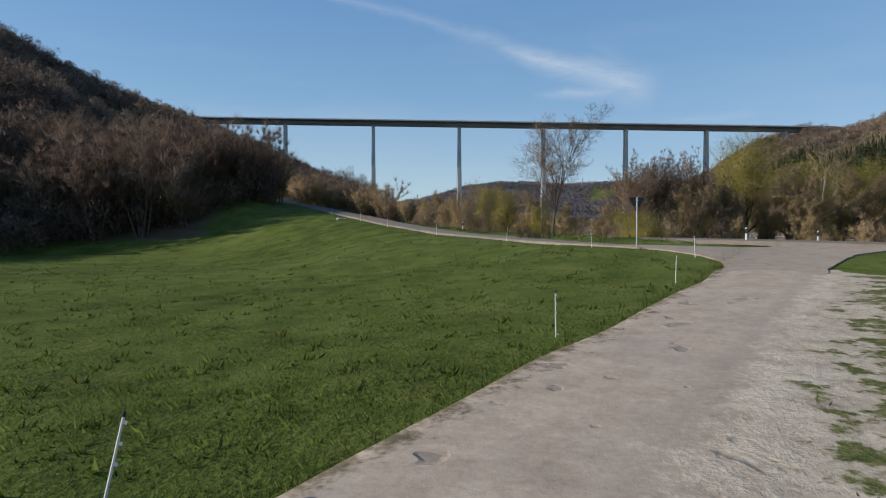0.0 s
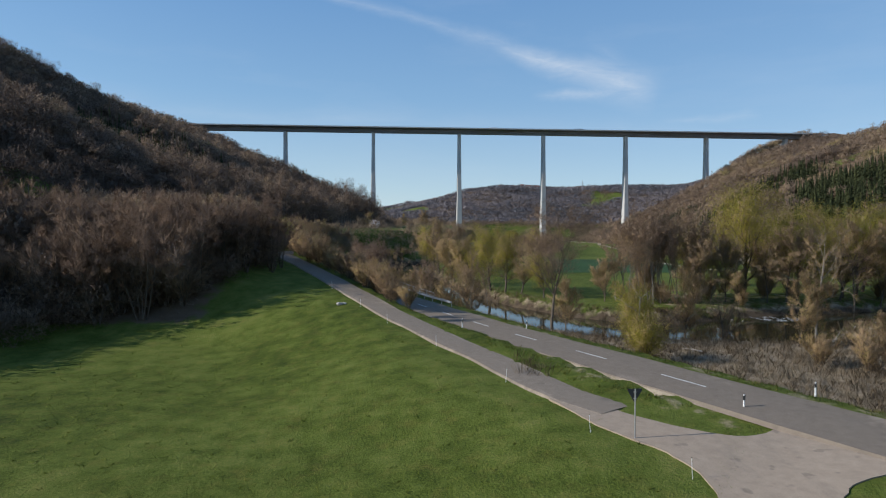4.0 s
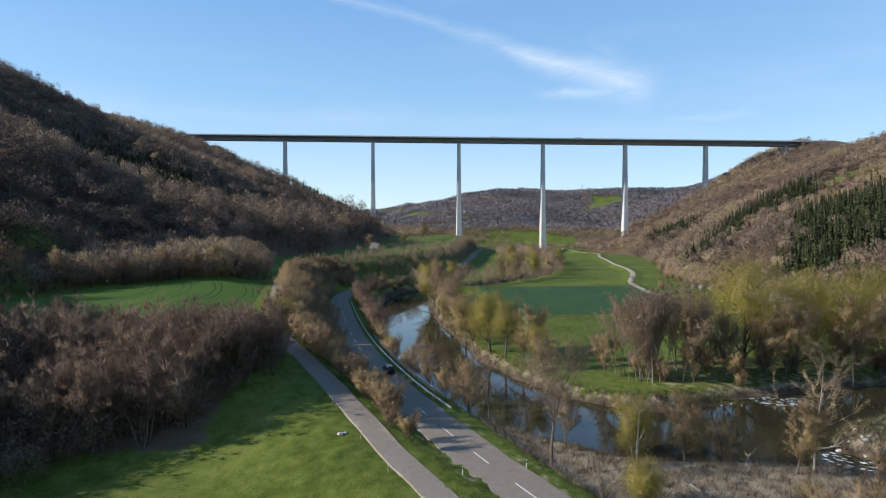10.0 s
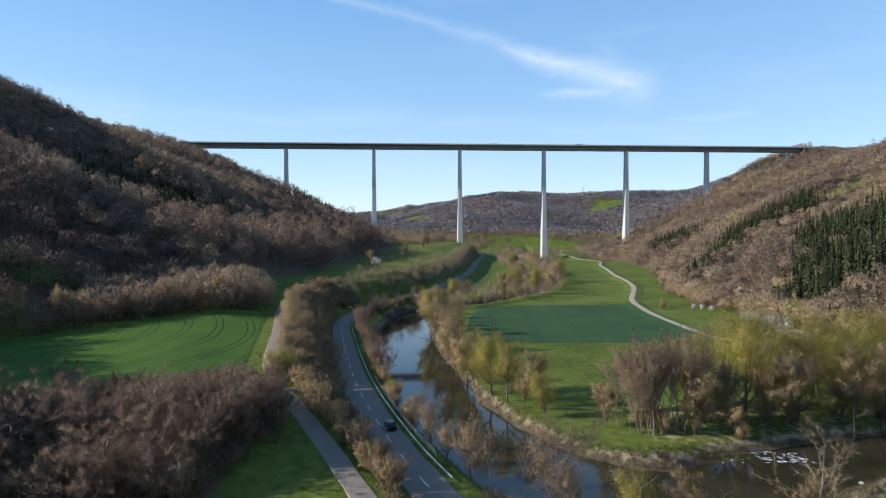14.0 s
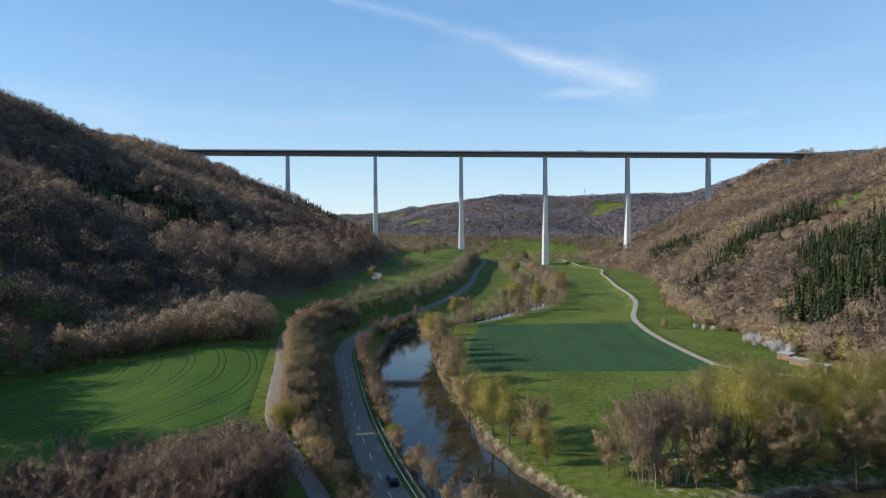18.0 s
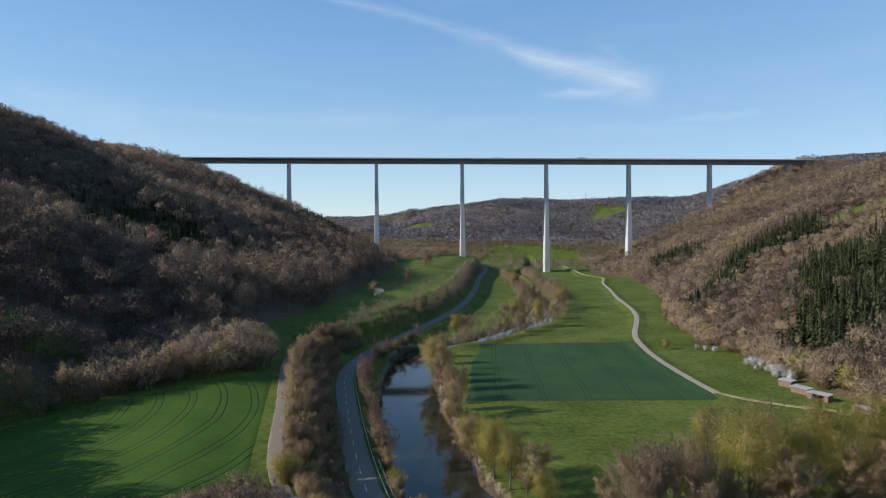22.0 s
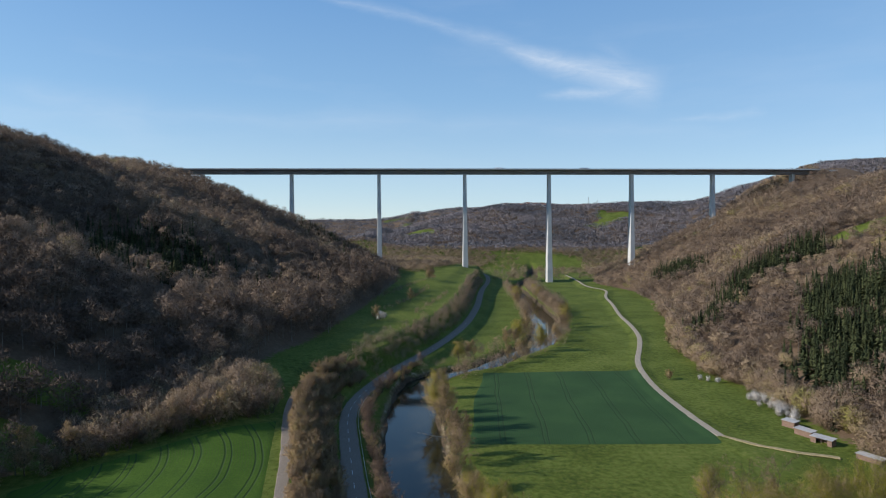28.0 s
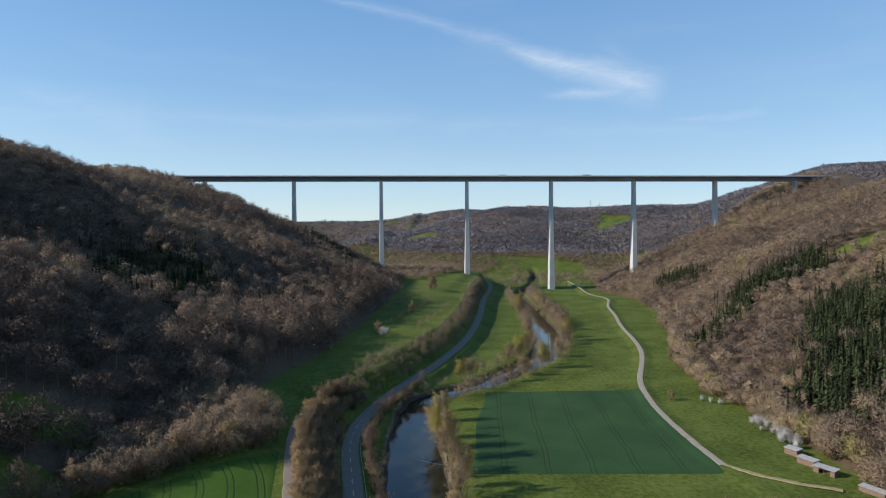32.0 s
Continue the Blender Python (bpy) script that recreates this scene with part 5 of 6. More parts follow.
# thicket on the scarp below the sown field
for _ in range(4000):
    x, y = -66 + 40 * prng.random(), 72 + 48 * prng.random()
    lane_here = float(np.interp(y, LANE[:, 1], LANE[:, 0]))
    edge = 121 + (x + 41.5) * 42 / 23.5
    base = 73 + max(0, x + 36) * 1.8
    if not (base < y < min(edge - 3.5, 121)) or x > lane_here - 4.5:
        continue
    if any(math.hypot(x - o[0], y - o[1]) < 2.5 for o in PLANTS.setdefault("thicket", [])):
        continue
    PLANTS["thicket"].append((x, y))
    r = prng.random()
    room = (21.5 - 0.22 * max(y - 84, 0) - float(lay(x, y)) + 1.2 * prng.normal()) / 10.5
    plant("bloom" if r < 0.16 else "thicket", x, y, min(max(room, 0.3), 1.05) * (1.3 if r < 0.16 else 1.0))
plant("young", -33.5, 121, 1.25, "shrub in fresh green leaf beside the lane")

# edge of the brush round the sown field
for (ax, ay), (bx, by), n, kinds in (((-64, 214), (-114, 156), 26, ("thicket", "fuzzy", "thicket", "bloom")), ((-117, 146), (-106, 121), 6, ("fuzzy", "bare", "thicket")),):
    for k in range(n):
        f = (k + 0.5 * prng.random()) / n
        plant(kinds[k % len(kinds)], ax + (bx - ax) * f + prng.normal() * 1.2, ay + (by - ay) * f + prng.normal() * 1.2, (0.62 if n == 26 else 0.75) + 0.3 * prng.random())

# strip between road and river
for y in np.arange(96, 345, 3.6):
    rx, hw = float(np.interp(y, ROAD[5:, 1], ROAD[5:, 0])), 0
    x = rx + 7.0 + 1.6 * prng.random()
    if y < 130:
        x = rx + 9.5 + 4.5 * prng.random()
    d, half = nearest(RIVER, np.array([x]), np.array([y]))
    if d[0] < half[0] + 0.3:
        x -= half[0] + 0.5 - d[0]
    if x < rx + 5.2:
        continue
    k = prng.random()
    if y < 128:
        plant("alder" if k < 0.6 else "fuzzy", x, y, 0.45 + 0.2 * prng.random())
    else:
        plant("young" if k < 0.08 else "shrub" if k < 0.65 else "thicket", x, y, 0.55 + 0.35 * prng.random())

# single trees along the lower river
for kind, x, y, size in (("ash", 13.3, 72.1, 0.84), ("alder", 7.4, 95, 0.55), ("birch", 46.4, 73.5, 1.0), ("fuzzy", 43.5, 72.3, 0.6), ("willow", 26.5, 83, 0.55),
                         ("young", 21.8, 63.5, 1.0), ("fuzzy", 31.8, 77.5, 0.62), ("bare", 36.2, 76.3, 0.42), ("fuzzy", 39.5, 80.0, 0.5), ("fuzzy", 52, 70, 0.3), ("bare", 60, 66, 0.4),
                         ("willow", 66, 84, 0.45), ("shrub", 42, 58, 0.9), ("shrub", 46, 60, 0.8), ("shrub", 39, 61, 0.7), ("fuzzy", 17.5, 84, 0.5)):
    plant(kind, x, y, size)

# field side of the river
for kind, x, y, size in (("willow", 19.5, 145, 0.62), ("willow", 16.5, 152, 0.7), ("fuzzy", 22.5, 139, 0.75), ("willow", 26.5, 132, 0.42), ("fuzzy", 13, 163, 0.85), ("willow", 11, 170, 0.55), ("fuzzy", 7.5, 181, 0.9),
                         ("bare", 4.5, 192, 1.0), ("fuzzy", 3.0, 200, 1.0), ("willow", 3.5, 208, 0.5), ("fuzzy", 0, 216, 0.8), ("bare", -1.5, 224, 1.05), ("fuzzy", -2, 234, 1.1), ("willow", -3.5, 246, 0.8),
                         ("fuzzy", -4.5, 258, 0.9), ("bare", -4, 268, 0.9), ("willow", -4.5, 282, 0.6), ("fuzzy", -3, 300, 0.6)):
    near_bank = smooth(y, 205, 172)
    plant(kind, x - 4.5 * near_bank, y - 3.0 * near_bank, size * 1.2)
for k in range(38):
    plant("alder", 36 + 19 * prng.random(), 117 + 11 * prng.random(), 0.75 + 0.25 * prng.random())
for kind, x, y, size in (("fuzzy", 33.5, 122.5, 0.62), ("fuzzy", 51, 123, 0.9), ("shrub", 44, 119, 0.7), ("willow", 64, 132, 1.25), ("willow", 58, 140, 0.8), ("fuzzy", 71, 128, 1.05), ("bare", 66, 150, 1.1),
                         ("willow", 79, 140, 1.0), ("fuzzy", 84, 131, 1.1), ("bare", 77, 155, 1.1), ("willow", 91, 146, 1.05), ("fuzzy", 97, 136, 1.15), ("willow", 104, 148, 1.1), ("fuzzy", 110, 138, 1.0),
                         ("bare", 88, 160, 1.1), ("willow", 116, 152, 1.0), ("fuzzy", 122, 142, 1.1), ("willow", 128, 156, 1.0), ("fuzzy", 72, 138, 0.9), ("fuzzy", 101, 158, 0.9), ("willow", 70, 162, 0.7), ("bare", 84, 126.5, 0.8),
                         ("fuzzy", 116, 131, 0.9), ("willow", 130, 136, 0.9), ("willow", 75, 131, 0.8), ("fuzzy", 66, 126, 0.8), ("willow", 88, 136, 0.9), ("fuzzy", 92, 130, 1.0), ("willow", 97, 143, 0.9), ("fuzzy", 105, 131, 1.0), ("willow", 111, 144, 1.0), ("bare", 62, 142, 0.9), ("fuzzy", 80, 148, 1.0), ("fuzzy", 58, 127, 0.8)):
    plant(kind, x, y - 5.5 * smooth(y, 152, 138) * smooth(x, 40, 56), size * 1.04)
for k in range(46):
    x, y = 34 + 100 * prng.random(), 116 + 22 * prng.random() ** 1.5
    d, half = nearest(RIVER, np.array([x]), np.array([y]))
    if d[0] > half[0] + 1.0:
        plant("shrub" if k % 3 else "fuzzy", x, y, 0.5 + 0.35 * prng.random() if k % 3 else 0.5, "leafless scrub on the far river bank")
plant("fuzzy", 152, 412, 0.75, "single leafless tree standing in the meadow")
plant("shrub", 117.5, 318, 0.95, "single round shrub beside the farm path")
for k in range(18):
    plant("blossom", 139.5 + 6.5 * prng.random(), 243 + 2.1 * k + 3 * prng.random(), (0.42, 0.3, 0.5, 0.26)[k % 4] + 0.15 * prng.random())
for x, y in ((133, 316), (136, 313), (140, 310)):
    plant("blossom", x, y, 0.36)


def bushes_along(name, table, side, y0, y1, width, gap, tall, tint, mat, label, skip=0.22):
    """Continuous scrub along a course."""
    rng = np.random.default_rng(len(name) + int(y0))
    c, s, t = curve(table, gap)
    xs, ys = [], []
    for p, q in zip(c, s):
        if y0 < p[1] < y1:
            for off in np.arange(0, width, gap):
                if rng.random() < skip:
                    continue
                o = side + math.copysign(off, side) + rng.normal() * 0.8
                xs.append(p[0] + q[0] * o + rng.normal() * 0.7), ys.append(p[1] + q[1] * o + rng.normal() * 0.7)
    x, y = np.array(xs), np.array(ys)
    at = np.stack([x, y, lay(x, y) - 0.3], 1)
    h = tall * (0.55 + 0.45 * rng.random(len(x)) + 0.45 * rng.random(len(x)) ** 4)
    tr, own, out = crowns(at, h, h * 0.40, 230, rng, width=0.042, base=0.02)
    bulk(name, tr, own, np.clip(tint + 0.12 * rng.normal(size=len(x)), 0, 1), mat, label, "scrub", out)


# rows run with the course; its right-hand side is positive
bushes_along("roadside_scrub", ROAD, -7.5, 285, 900, 9.0, 3.4, 8.0, 0.55, M_WOOD, "brown leafless scrub along the far road")
bushes_along("valley_scrub", ROAD, 30, 930, 1450, 60, 17.0, 9.0, 0.55, M_WOOD, "leafless trees scattered on the far valley floor")
bushes_along("valley_scrub", ROAD, -30, 1000, 1450, 90, 19.0, 9.0, 0.5, M_WOOD, "leafless trees scattered on the far valley floor")
bushes_along("riverside_scrub", RIVER, 9.5, 330, 520, 6.0, 3.6, 9.5, 0.55, M_WOOD, "leafless riverside trees along the far river", 0.5)
bushes_along("riverside_scrub", RIVER, -13.0, 330, 560, 6.0, 4.0, 11, 0.5, M_WOOD, "leafless riverside trees along the far river", 0.4)
bushes_along("riverside_scrub", RIVER, 13.5, 520, 900, 10.0, 5.0, 12, 0.6, M_WOOD, "leafless riverside trees along the far river", 0.5)
bushes_along("riverside_scrub", RIVER, -13.5, 560, 900, 10.0, 4.2, 14, 0.5, M_WOOD, "leafless riverside trees along the far river", 0.25)
# low brush that closes the foot of the thicket
bushes_along("thicket_edge", line([(-62, 63, 0), (-50, 67, 0), (-44.5, 70, 0), (-37.5, 75.5, 0), (-30, 81, 0), (-28, 90, 0), (-30.5, 100, 0), (-36, 112, 0)]), -0.2, 60, 114, 4.5, 1.4, 5.2, 0.25, M_WOOD, "dense leafless brush along the foot of the thicket", 0.05)
# taller single trees on the far river banks
rc, rs, rt = curve(RIVER, 9.0)
for p, s in zip(rc, rs):
    if 335 < p[1] < 800:
        for sg in (-1, 1):
            if prng.random() < 0.55:
                o = sg * (p[2] + 2.5 + 3 * prng.random())
                plant(("bare", "fuzzy", "fuzzy", "willow")[int(prng.integers(4))], p[0] + s[0] * o, p[1] + s[1] * o, 0.65 + 0.4 * prng.random())

# ------------------------------------------------------------- road furniture
def road_dashes():
    c, s, t = curve(ROAD, 0.5)
    me = None
    for start in np.arange(6, 560, 10.0):
        i = int(start / (t[1] - t[0]))
        j = int((start + 4.0) / (t[1] - t[0]))
        if j >= len(c) or 26 < c[i][1] < 34:
            continue
        V, Q = [], []
        for k in range(i, j + 1, 2):
            for o in (-0.07, 0.07):
                V.append((c[k][0] + s[k][0] * o, c[k][1] + s[k][1] * o, c[k][2] + 0.06 + 0.05 + 0.008))
        for k in range(len(V) // 2 - 1):
            Q.append((2 * k, 2 * k + 1, 2 * k + 3, 2 * k + 2))
        sheet("centre_dash", V, Q, M_PAINT, road)


road_dashes()


def on_ground(thing, x, y, turn=0.0, lean=(0, 0), z=None):
    thing.matrix_basis = pose(x, y, float(lay(x, y)) if z is None else z, lean[0], lean[1], turn)
    return thing


def delineator(x, y, turn):
    """Roadside marker post: flattened white body, slanted black band, small reflector."""
    thing = tagged(new("delineator_post"), "white plastic roadside marker post with a black band", "marker post", "marker posts along the road")
    part("post_body", box(bmesh.new(), (0.12, 0.10, 1.15), (0, 0, 0.425), top=0.86, bevel=0.02), M_WHITE, thing)
    bm = box(bmesh.new(), (0.122, 0.103, 0.26), (0, 0, 0.80), top=0.97)
    for v in bm.verts:
        v.co.z += 0.5 * v.co.x
    part("black_band", bm, M_BLACK, thing, "slanted black band")
    part("reflector", box(bmesh.new(), (0.045, 0.012, 0.16), (0, -0.053, 0.80)), M_STEEL, thing)
    return on_ground(thing, x, y, turn)


first = delineator(18.6, 36.4, 28)
for x, y in ((25.4, 40.2), (2.1, 63.2), (9.5, 67.0), (-13, 104), (34.5, 21)):
    copy_thing(first, pose(x, y, float(lay(x, y)), 0, 0, 28))


def stake(x, y, lean, turn):
    """White electric-fence stake with a foot spike, a tread and wire lugs."""
    thing = tagged(new("fence_stake"), "thin leaning white plastic electric fence stake in the grass", "fence post", "fence stakes along the meadow")
    part("shaft", rod(bmesh.new(), (0, 0, -0.15), (0, 0, 1.02), 0.016, 0.012, 6), M_WHITE, thing)
    part("tread", box(bmesh.new(), (0.09, 0.02, 0.02), (0.04, 0, 0.06)), M_WHITE, thing)
    for z in (0.55, 0.75, 0.95):
        part("wire_lug", box(bmesh.new(), (0.035, 0.016, 0.03), (0.025, 0, z)), M_WHITE, thing)
    part("cap", rod(bmesh.new(), (0, 0, 1.0), (0, 0, 1.05), 0.018, 0.014, 6), M_BLACK, thing, "black cap")
    return on_ground(thing, x, y, turn, lean)


first = stake(-3.12, 5.35, (2, 14), 0)
for x, y, a, b in ((2.5, 13.1, 3, -5), (8.2, 20.9, 0, 3), (11.6, 27.3, 0, -5), (8.2, 32.7, 0, -6), (4.6, 43, 2, 4), (-0.6, 54.6, -3, 2), (-5.9, 63, 3, -3), (-9.9, 71, 0, 4), (-15.3, 82, 0, -3)):
    copy_thing(first, pose(x, y, float(lay(x, y)), a, b, 40))


def yield_sign(x, y):
    """Give-way sign seen from its back."""
    thing = tagged(new("yield_sign"), "grey-backed triangular give-way sign on a steel post", "road sign")
    part("post", rod(bmesh.new(), (0, 0, -0.2), (0, 0, 2.72), 0.038, sides=10), M_STEEL, thing)
    bm = bmesh.new()
    tri = [(-0.45, 2.72), (0.45, 2.72), (0.0, 1.94)]
    rows = [[bm.verts.new((px, py, pz)) for px, pz in tri] for py in (0.05, 0.075)]
    bm.faces.new(rows[0]), bm.faces.new(rows[1][::-1])
    for k in range(3):
        bm.faces.new((rows[0][k], rows[1][k], rows[1][(k + 1) % 3], rows[0][(k + 1) % 3]))
    bmesh.ops.bevel(bm, geom=[e for e in bm.edges if abs(e.verts[0].co.y - e.verts[1].co.y) > 0.01], offset=0.05, segments=3, affect="EDGES")
    plate = part("plate", bm, M_SIGNBACK, thing, "dark grey sheet-metal back")
    bm = bmesh.new()
    for sc, col in ((0.97, 0),):
        v = [bm.verts.new((px * 0.93, 0.080, 2.46 + (pz - 2.46) * 0.93)) for px, pz in tri]
        bm.faces.new(v[::-1])
    part("red_border", bm, M_REDP, plate)
    bm = bmesh.new()
    v = [bm.verts.new((px * 0.66, 0.084, 2.46 + (pz - 2.46) * 0.66)) for px, pz in tri]
    bm.faces.new(v[::-1])
    part("white_field", bm, M_WHITE, plate)
    for z in (2.55, 2.2):
        part("clamp", box(bmesh.new(), (0.16, 0.10, 0.03), (0, 0.02, z)), M_STEEL, thing)
    return on_ground(thing, x, y, 8)


M_SIGNBACK = varied("sign_back", (0.045, 0.047, 0.05), (0.075, 0.078, 0.08), 2.0, 0.55, 0.0, 0.2)
yield_sign(10.35, 31.7)


def guard_rail():
    thing = tagged(new("guard_rail"), "galvanised steel crash barrier on posts along the river side", "guard rail")
    c, s, t = curve(ROAD, 2.0)
    keep = [k for k in range(len(c)) if 87 < c[k][1] < 272]
    prof = [(0.0, 0.43), (0.06, 0.47), (0.06, 0.53), (0.0, 0.57), (0.0, 0.61), (0.06, 0.65), (0.06, 0.71), (0.0, 0.75), (0.03, 0.75), (0.03, 0.43)]
    V = [(c[k][0] + s[k][0] * (4.1 - o), c[k][1] + s[k][1] * (4.1 - o), c[k][2] + z - 0.02) for k in keep for o, z in prof]
    n = len(prof)
    Q = [(i * n + j, i * n + (j + 1) % n, (i + 1) * n + (j + 1) % n, (i + 1) * n + j) for i in range(len(keep) - 1) for j in range(n)]
    sheet("rail_beam", V, Q, M_STEEL, thing, False)
    post = None
    for k in keep[::2]:
        x, y = c[k][0] + s[k][0] * 4.2, c[k][1] + s[k][1] * 4.2
        z = float(lay(x, y))
        if post is None:
            post = part("rail_post", box(bmesh.new(), (0.1, 0.06, 1.6), (0, 0, -0.1)), M_STEEL, thing)
            o = post
        else:
            o = post.copy()
            scene.collection.objects.link(o)
        o.matrix_basis = pose(x, y, c[k][2], 0, 0, math.degrees(math.atan2(s[k][1], s[k][0])))
    # a low steel railing outside the barrier over the culvert
    thing = tagged(new("railing"), "thin grey steel pedestrian railing behind the crash barrier", "railing")
    keep = [k for k in keep if 96 < c[k][1] < 150]
    for zz in (0.55, 1.05):
        for a, b in zip(keep, keep[1:]):
            pa, pb = [(c[k][0] + s[k][0] * 5.2, c[k][1] + s[k][1] * 5.2, c[k][2] + zz) for k in (a, b)]
            part("bar", rod(bmesh.new(), pa, pb, 0.03, sides=6), M_STEEL, thing)
    for k in keep[::2]:
        x, y = c[k][0] + s[k][0] * 5.2, c[k][1] + s[k][1] * 5.2
        part("upright", rod(bmesh.new(), (x, y, float(lay(x, y)) - 0.3), (x, y, c[k][2] + 1.07), 0.035, sides=6), M_STEEL, thing)


guard_rail()


def car(x, y, z, turn):
    """Dark estate car: body, cabin, glass, wheels and lights."""
    thing = tagged(new("car"), "small dark car driving on the country road", "car")
    bm = box(bmesh.new(), (4.35, 1.78, 0.62), (0, 0, 0.58), bevel=0.14)
    part("body", bm, M_CARPAINT, thing)
    bm = box(bmesh.new(), (2.7, 1.6, 0.62), (-0.25, 0, 1.14), top=0.78, bevel=0.08)
    cabin = part("cabin", bm, M_CARPAINT, thing)
    for px, ang in ((1.0, 32), (-1.5, -26)):
        part("windscreen", box(bmesh.new(), (0.03, 1.34, 0.56), (px, 0, 1.15), (0, -ang, 0)), M_GLASS, cabin)
    for s in (-1, 1):
        part("side_window", box(bmesh.new(), (2.0, 0.03, 0.36), (-0.25, s * 0.735, 1.18), (s * 8, 0, 0)), M_GLASS, cabin)
        for wx in (-1.32, 1.36):
            wheel = part("wheel", rod(bmesh.new(), (wx, s * 0.72, 0.32), (wx, s * 0.92, 0.32), 0.32, sides=18), M_RUBBER, thing)
            part("rim", rod(bmesh.new(), (wx, s * 0.9, 0.32), (wx, s * 0.935, 0.32), 0.2, sides=14), M_STEEL, wheel)
        part("headlight", box(bmesh.new(), (0.06, 0.34, 0.14), (2.15, s * 0.62, 0.68), bevel=0.02), M_WHITE, thing)
        part("tail_light", box(bmesh.new(), (0.06, 0.3, 0.16), (-2.16, s * 0.62, 0.74), bevel=0.02), M_REDP, thing)
        part("mirror", box(bmesh.new(), (0.12, 0.2, 0.12), (0.75, s * 0.95, 1.0), bevel=0.03), M_CARPAINT, thing)
    thing.matrix_basis = pose(x, y, z, 0, 0, turn)


ci, si, ti_ = curve(ROAD, 1.0)
k_car = int(np.argmin(np.abs(ci[:, 1] - 112)))
dx_, dy_ = ci[k_car + 1][:2] - ci[k_car][:2]
car(ci[k_car][0] + si[k_car][0] * 1.6, ci[k_car][1] + si[k_car][1] * 1.6, ci[k_car][2] + 0.09, math.degrees(math.atan2(dy_, dx_)))


# ------------------------------------------------------------- sheds, stones, timber
def shed(x, y, turn, size, label, open_front):
    """Long low timber shed: plank walls, posts, a lean-to sheet roof."""
    l, d, h = size
    thing = tagged(new("shed"), label, "shed", "sheds along the foot of the wood")
    back = part("back_wall", box(bmesh.new(), (l, 0.06, h * 0.9), (0, d / 2, h * 0.45)), M_TIMBER, thing)
    for s in (-1, 1):
        part("side_wall", box(bmesh.new(), (0.06, d - 0.13, h * 0.92), (s * (l / 2 - 0.035), 0, h * 0.46)), M_TIMBER, thing)
    n = max(int(l / 0.32), 6)
    for k in range(n):
        if open_front and n * 0.25 < k < n * 0.75:
            continue
        part("plank", box(bmesh.new(), (l / n - 0.02, 0.05, h * (0.94 + 0.02 * (k % 3))), (-l / 2 + (k + 0.5) * l / n, -d / 2, h * 0.48)), M_TIMBER, thing)
    for s in (-1, 0, 1):
        part("post", box(bmesh.new(), (0.14, 0.14, h + 0.3), (s * (l / 2 - 0.2), -d / 2 + 0.14, h / 2 - 0.15)), M_TIMBER, thing)
    part("roof", box(bmesh.new(), (l + 0.6, d + 0.8, 0.09), (0, 0, h + 0.08), (5, 0, 0)), M_SHEET, thing, "pale corrugated sheet roof")
    for k in range(int((l + 0.6) / 0.8)):
        part("roof_rib", box(bmesh.new(), (0.05, d + 0.8, 0.04), (-l / 2 - 0.2 + k * 0.8, 0, h + 0.14), (5, 0, 0)), M_SHEET, thing)
    on_ground(thing, x, y, turn)


shed(136.8, 238.5, -62, (5.2, 3.2, 2.6), "small timber shed with a pale sheet roof at the wood edge", False)
shed(136.4, 228.0, -66, (6.8, 3.0, 2.4), "timber shed with a pale roof at the wood edge", False)
shed(137.8, 219.2, -58, (7.4, 3.2, 2.4), "open-fronted timber shed with a pale roof at the wood edge", True)
shed(143.2, 202.0, -64, (8.2, 2.6, 1.9), "long low timber shed beside the bare wood", False)


def lump(r, rng, flat=0.6):
    bm = bmesh.new()
    bmesh.ops.create_icosphere(bm, subdivisions=2, radius=r)
    a, b = rng.random() * 9, rng.random() * 9
    for v in bm.verts:
        n = noise.noise(v.co / r * 1.3 + Vector((a, b, 0)))
        v.co *= 1 + 0.45 * n
        v.co.z *= flat
    return bm


def stone(x, y, r, label, group="", z=None, name="stone"):
    ob = part(name, lump(r, prng), M_STONE)
    tagged(ob, label, "stone", group)
    ob.location = (x, y, (float(lay(x, y)) if z is None else z) + r * 0.22)
    ob.rotation_euler.z = prng.random() * 6
    return ob


stone(-12.5, 72.0, 0.42, "white limestone block lying in the meadow grass")
stone(-12.0, 72.35, 0.26, "small white limestone block beside the larger one")
stone(-31.8, 99.5, 1.25, "pale mossy boulder at the edge of the thicket")
for k in range(46):
    a = prng.random() * 6.283
    f = 0.35 + 0.75 * prng.random()
    x, y = 74 + 17 * f * math.cos(a), 88 + 12.5 * f * math.sin(a)
    if float(lay(x, y)) > -0.5:
        stone(x, y, 0.22 + 0.4 * prng.random() ** 2, "pale river stone on the gravel island", "river stones")
for k in range(22):
    x, y = 52 + 11 * prng.random(), 74 + 12 * prng.random()
    stone(x, y, 0.25 + 0.4 * prng.random() ** 2, "wet pale stone in the shallow side arm", "stones in the side arm", max(float(lay(x, y)), -0.15))
for k in range(12):
    stone(42 + 14 * prng.random(), 108.6 + 2.5 * prng.random(), 0.12 + 0.2 * prng.random(), "pale stone on the river spit", "stones on the spit", 0.0)


def wood_stack(x, y, turn):
    """Squared timbers stacked on bearers."""
    thing = tagged(new("timber_stack"), "pale stacked timbers lying beside the lane", "timber")
    for s in (-1, 1):
        part("bearer", box(bmesh.new(), (0.14, 1.2, 0.14), (s * 0.9, 0, 0.07)), M_TIMBER, thing)
    for r in range(3):
        for k in range(4 - r):
            part("beam", box(bmesh.new(), (2.8, 0.24, 0.2), (prng.normal() * 0.08, -0.42 + 0.28 * k + 0.14 * r, 0.25 + 0.21 * r), bevel=0.02), M_STONE, thing)
    on_ground(thing, x, y, turn)


wood_stack(-30.2, 114.3, 20)


